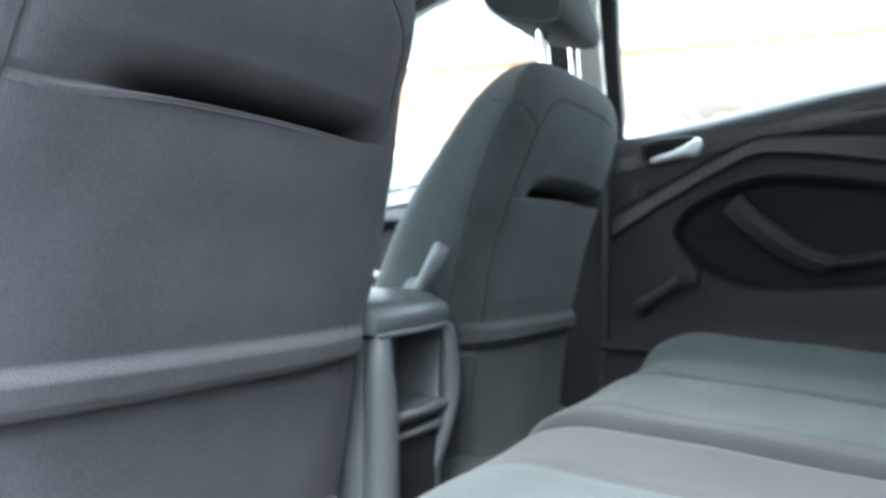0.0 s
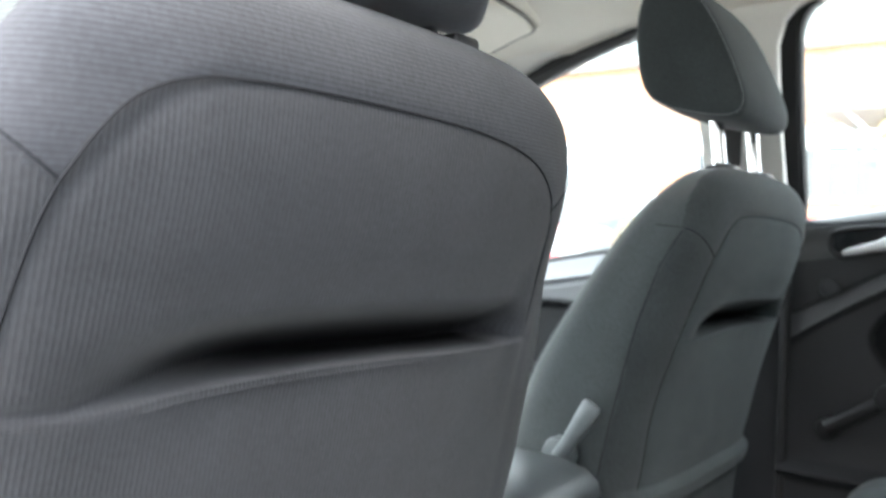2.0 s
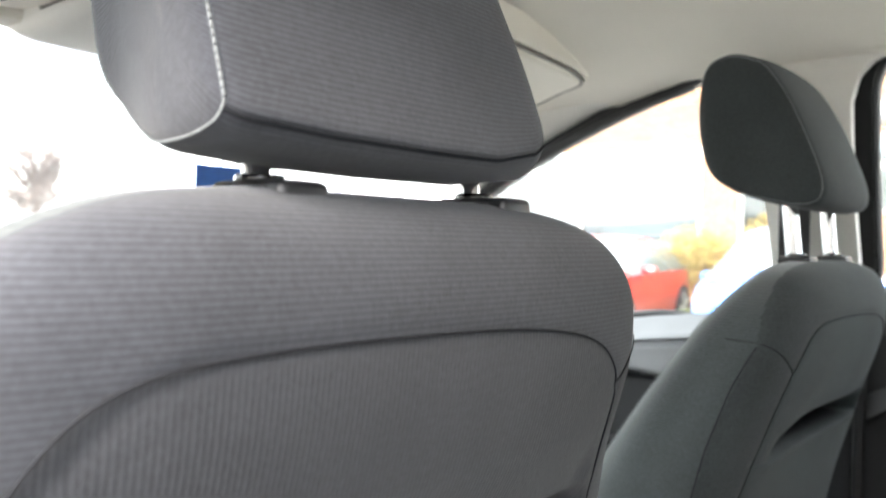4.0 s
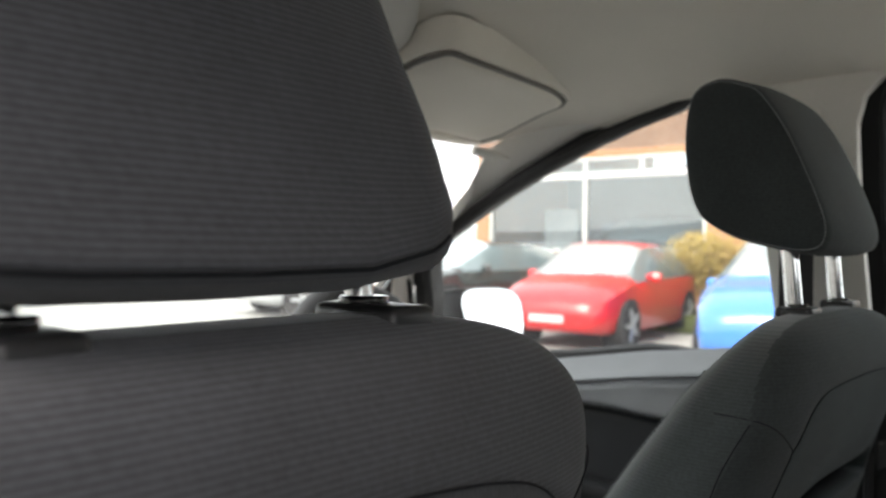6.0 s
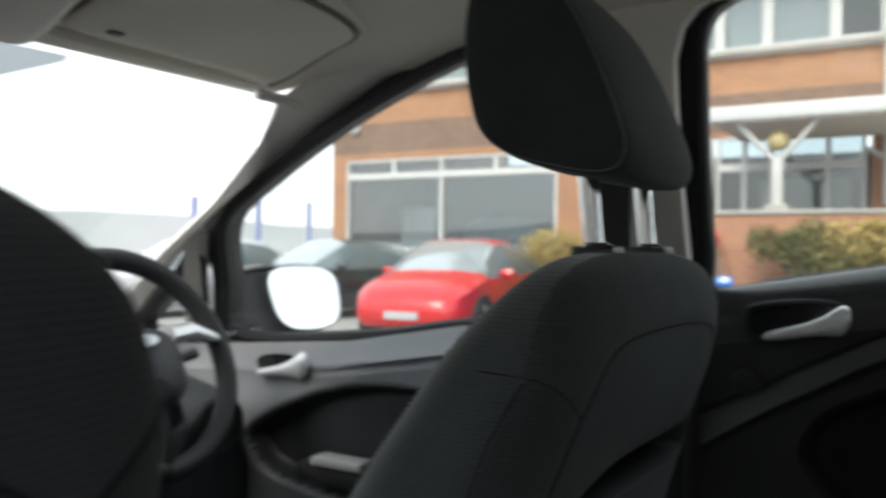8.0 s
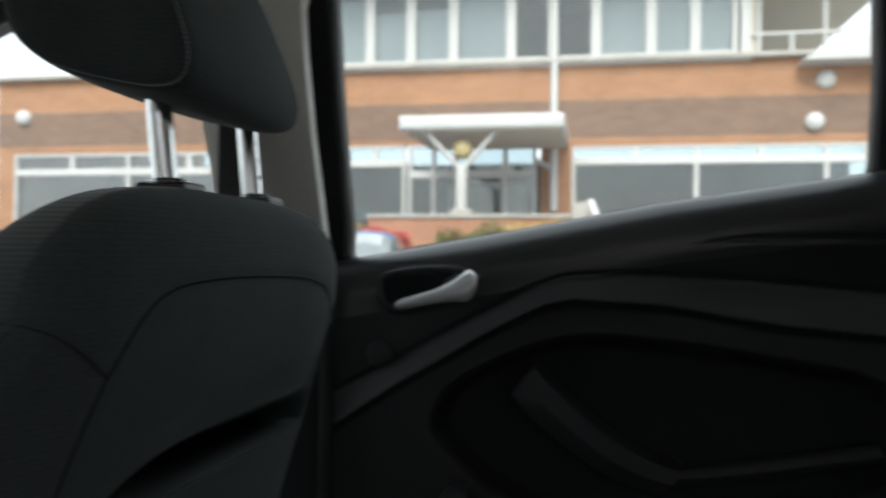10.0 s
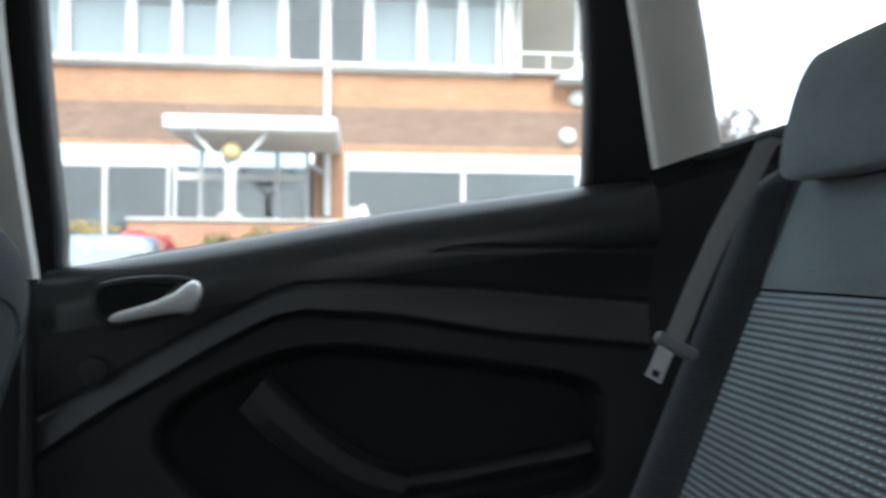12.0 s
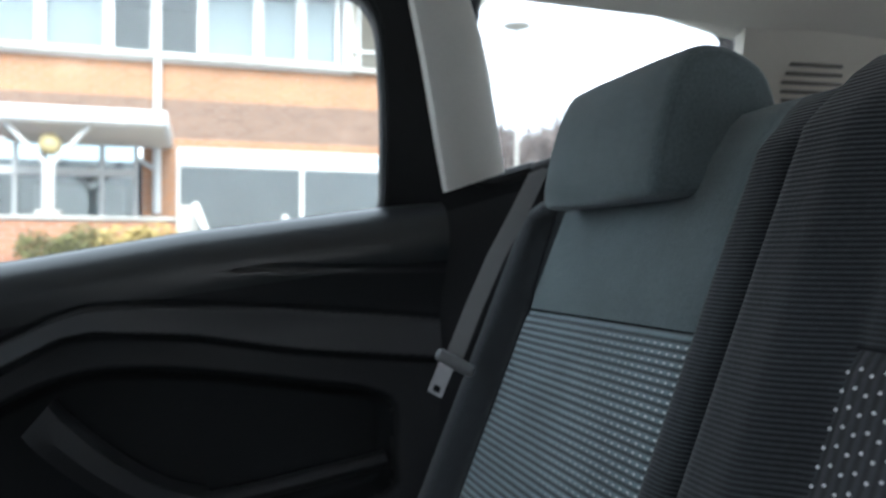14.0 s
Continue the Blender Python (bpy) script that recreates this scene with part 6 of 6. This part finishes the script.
# ---- vehicles ----
def car(name, at, heading, paint, label, length=4.3, height=1.45, width=1.78, tall=1.0):
    """A hatchback lofted from cross-sections, with glass, wheels, lamps and mirrors; nose along +x before turning."""
    M = Matrix.Translation(at) @ Matrix.Rotation(radians(heading), 4, "Z")
    e = thing(name, at, label, "car", "parked cars")
    h, L, W = height, length, width / 2
    st = [  # along, bottom, waist, top, half width at waist, half width at top
        (-0.50, 0.36, 0.60, 0.66, 0.70, 0.60), (-0.485, 0.30, 0.72, 0.80, 0.82, 0.66), (-0.44, 0.24, 0.90 * h / 1.45, 0.98, 0.90, 0.62), (-0.36, 0.22, 0.93, 1.22, 0.97, 0.62), (-0.28, 0.20, 0.93, 1.37, 1.0, 0.66),
        (-0.12, 0.18, 0.92, 1.445, 1.0, 0.69), (0.0, 0.18, 0.91, h, 1.0, 0.69), (0.07, 0.18, 0.90, 1.42, 1.0, 0.69), (0.25, 0.18, 0.89, 0.99, 1.0, 0.76), (0.285, 0.18, 0.875, 0.935, 0.99, 0.78),
        (0.36, 0.19, 0.80, 0.90, 0.97, 0.74), (0.44, 0.22, 0.70, 0.80, 0.90, 0.66), (0.485, 0.26, 0.58, 0.66, 0.80, 0.56), (0.50, 0.32, 0.50, 0.56, 0.70, 0.48)]
    rings = []
    for a, zb, zw, zt, w, wt in st:
        zw, zt = zw * tall, zt * tall
        half = [(w * 0.86, zb), (w * 0.97, zb + 0.08), (w * 1.0, (zb + zw) / 2), (w * 0.975, zw), (wt + (w * 0.975 - wt) * 0.12, zt - (zt - zw) * 0.10), (wt * 0.85, zt - 0.01), (wt * 0.45, zt + 0.012)]
        ring = [(a * L, y * W, z) for y, z in half] + [(a * L, -y * W, z) for y, z in half[::-1]]
        rings.append([M @ Vector(p) for p in ring])
    bm = bmesh.new()
    n = len(rings[0])
    vs = [[bm.verts.new(p) for p in r] for r in rings]
    for i, (a, b) in enumerate(zip(vs, vs[1:])):
        for k in range(n):
            j = (k + 1) % n
            f = bm.faces.new((a[k], a[j], b[j], b[k]))
            side = k in (3, 9)
            topf = k in (4, 5, 6, 7, 8)
            if (side and 2 <= i <= 7) or (topf and i in (7, 2, 3)):
                # the windscreen takes the glass with the sky reflection painted in
                f.material_index = 2 if topf and i == 7 else 1
    bm.faces.new(vs[0][::-1])
    bm.faces.new(vs[-1])
    body = part("body", bm, [paint, CAR_GLASS, SKY_PAINTED_GLASS], e, angle=50)
    for x, y in ((0.315, 1), (0.315, -1), (-0.30, 1), (-0.30, -1)):
        c = Vector((x * L, y * (W - 0.10), 0.32))
        part("wheel_arch", loft(bmesh.new(), [[M @ Vector((c.x + r * math.cos(a), y * (W - d), c.z + r * math.sin(a))) for a in np.linspace(0, 2 * math.pi, 28, endpoint=False)] for d, r in ((0.3, 0.36), (-0.006, 0.365))]), TYRE, body)
        tyre = part("wheel", loft(bmesh.new(), [[M @ Vector((c.x + r * math.cos(a), y * (W - d), c.z + r * math.sin(a))) for a in np.linspace(0, 2 * math.pi, 28, endpoint=False)] for d, r in ((0.22, 0.29), (0.20, 0.32), (0.03, 0.32), (-0.008, 0.30), (-0.012, 0.235))]), TYRE, e, "black tyre on an alloy rim")
        rim = bmesh.new()
        for k in range(5):
            a = 2 * math.pi * k / 5
            tube(rim, [M @ Vector((c.x + r * math.cos(a), y * (W + 0.016), c.z + r * math.sin(a))) for r in (0.02, 0.23)], [0.035, 0.028], 6)
        disc(rim, (0, 0, 0), 0.001, 0.001, 2, 6)
        part("rim", rim, ALLOY, tyre)
    for y in (1, -1):
        part("headlight", loft(bmesh.new(), [[M @ Vector((0.47 * L - dx - 0.10 * (1 if s2 > 0 else 0), y * (0.56 + s2 * 0.20) * 1.0, 0.62 + 0.062 * t + 0.04 * (1 if s2 > 0 else 0))) for t in (-1, 1)] + [M @ Vector((0.47 * L + 0.02 - dx - 0.10 * (1 if s2 > 0 else 0), y * (0.56 + s2 * 0.20), 0.62 + 0.062 * t + 0.04 * (1 if s2 > 0 else 0))) for t in (1, -1)] for s2, dx in ((-1.1, 0.0), (0.95, 0.05))]), LAMP_GLASS, e, "clear headlamp")
        part("door_mirror", loft(bmesh.new(), [[M @ Vector((0.145 * L + dx, y * (W + 0.01 + d), 0.96 + 0.065 * k * t)) for dx, t in ((0.06 * k, 0), (0.03 * k, 1), (-0.05 * k, 1), (-0.06 * k, 0), (-0.05 * k, -1), (0.03 * k, -1))] for d, k in ((-0.06, 0.5), (0.0, 1), (0.12, 1), (0.16, 0.6))]), paint, e)
        part("tail_lamp", boxed((-0.478 * L, y * 0.66, 0.82), (0.05, 0.26, 0.12), 0.02, 2, M), RED_PAINT, e)
    part("grille", boxed((0.492 * L, 0, 0.47), (0.05, 0.95, 0.20), 0.03, 2, M), GLOSS_BLACK, e, "black grille")
    part("number_plate", boxed((0.503 * L, 0, 0.42), (0.03, 0.50, 0.10), 0.004, 1, M), BLIND, e, "pale blank plate")
    return e


car("parked_car", (10.85, 6.05, G), 187, RED_PAINT, "glossy red hatchback parked nose out before the showroom")
car("parked_car", (10.1, 2.85, G), 186, BLUE_PAINT, "bright blue tall hatchback parked beside the hedge", tall=1.10)
# made-up shrub in place of an unidentified red shape behind the blue car
shrub("red_stand_in", (11.3, 2.72, 1.15), (0.2, 0.42, 0.38), 3500, LEAF_RED, "low red-leaved shrub standing in for an unclear red shape by the brick wall", 12)
car("parked_car", (12.2, 9.6, G), 165, DARK_PAINT, "dark green hatchback parked before the showroom window")
car("parked_car", (10.8, 12.0, G), 165, SILVER_PAINT, "silver hatchback parked near the corner of the building")
car("parked_car", (16.1, -2.0, 0.44), 92, DARK_PAINT, "dark hatchback on show behind the window")
car("parked_car", (16.1, 7.9, 0.44), 88, DARK_PAINT, "dark hatchback on show inside the brick showroom")
for i, (x, y, hd, p, lab) in enumerate(((3.0, 17.0, 255, SILVER_PAINT, "silver hatchback parked beyond the windscreen"), (-0.6, 18.0, 262, RED_PAINT, "red hatchback parked far beyond the windscreen"), (5.8, 18.5, 250, DARK_PAINT, "dark hatchback parked across the car park"))):
    car("parked_car", (x, y, G), hd, p, lab)

# ---- the distance ----
rng = random.Random(3)
bm = bmesh.new()
rings = []
for i in range(61):
    a = math.pi * 2 * i / 60
    hgt = 5 + 5 * noise.noise(Vector((math.cos(a) * 3, math.sin(a) * 3, 0.4)))
    rings.append([(150 * math.cos(a), 150 * math.sin(a), G), (165 * math.cos(a), 165 * math.sin(a), max(2.0, hgt)), (230 * math.cos(a), 230 * math.sin(a), max(3.0, hgt * 1.5))])
loft(bm, rings, cap=False, closed=False)
tagged(part("backdrop", bm, HILL), "hazy grey hillside far off", "hillside", kind="structure")
for x, y, h in ((29.2, 28, 3.6), (33.0, 28, 3.5), (25.6, 28.5, 3.4)):
    f = thing("flag_banner", (x, y, G), "faded blue feather banner on a thin pole", "banner", "banners")
    part("pole", tube(bmesh.new(), [(x, y, G), (x, y, h)], 0.025, 8), WHITE_PAINT, f)
    part("cloth", boxed((x + 0.2, y, h - 1.2), (0.45, 0.02, 2.2), 0.005, 1), POST_BLUE, f)


def bare_tree(at, h, seed):
    rng = random.Random(seed)
    e = thing("bare_tree", at, "leafless winter tree with fine twigs", "tree", "bare trees")
    trunk, twigs = bmesh.new(), bmesh.new()
    base = Vector(at)
    tube(trunk, [base, base + Vector((0.05 * h, 0, h * 0.3)), base + Vector((0.02 * h, 0.03 * h, h * 0.62))], [h * 0.03, h * 0.022, h * 0.012], 8)
    for i in range(26):
        z = h * rng.uniform(0.25, 0.62)
        a = rng.uniform(0, 6.28)
        p = base + Vector((0.03 * h, 0, z))
        q = p + Vector((math.cos(a) * h * 0.18, math.sin(a) * h * 0.18, h * rng.uniform(0.12, 0.3)))
        tube(trunk, [p, p.lerp(q, 0.5) + Vector((0, 0, 0.03 * h)), q], [h * 0.009, h * 0.006, h * 0.003], 5)
        for k in range(34):
            s = p.lerp(q, rng.uniform(0.3, 1))
            d = Vector((rng.gauss(0, 1), rng.gauss(0, 1), rng.gauss(0.7, 0.8))).normalized() * h * rng.uniform(0.06, 0.16)
            tube(twigs, [s, s + d * 0.5 + Vector((0, 0, 0.01 * h)), s + d], [h * 0.0045, h * 0.0035, h * 0.0018], 3)
    part("trunk", trunk, TWIG, e)
    tw = part("twigs", twigs, TWIG, e, smooth=False)
    tw["kind"] = "stuff"
    return e


bare_tree((38, -15.2, G), 9.3, 1)
bare_tree((38.5, -16.6, G), 10.6, 2)
bare_tree((37, -18.0, G), 9.2, 5)
bare_tree((20, 48, G), 8.0, 6)
bare_tree((12, 52, G), 9.0, 8)
lamp = thing("street_lamp", (26, -10.8, G), "grey street lamp with a flat round head", "street lamp")
part("pole", tube(bmesh.new(), [(26, -10.8, G), (26, -10.8, 9.2)], [0.09, 0.05], 10), CONCRETE, lamp)
part("head", loft(bmesh.new(), [[(26 + r * math.cos(a), -10.8 + r * math.sin(a), 9.2 + z) for a in np.linspace(0, 2 * math.pi, 20, endpoint=False)] for r, z in ((0.12, -0.15), (0.45, -0.05), (0.5, 0.02), (0.1, 0.10))]), CONCRETE, lamp)
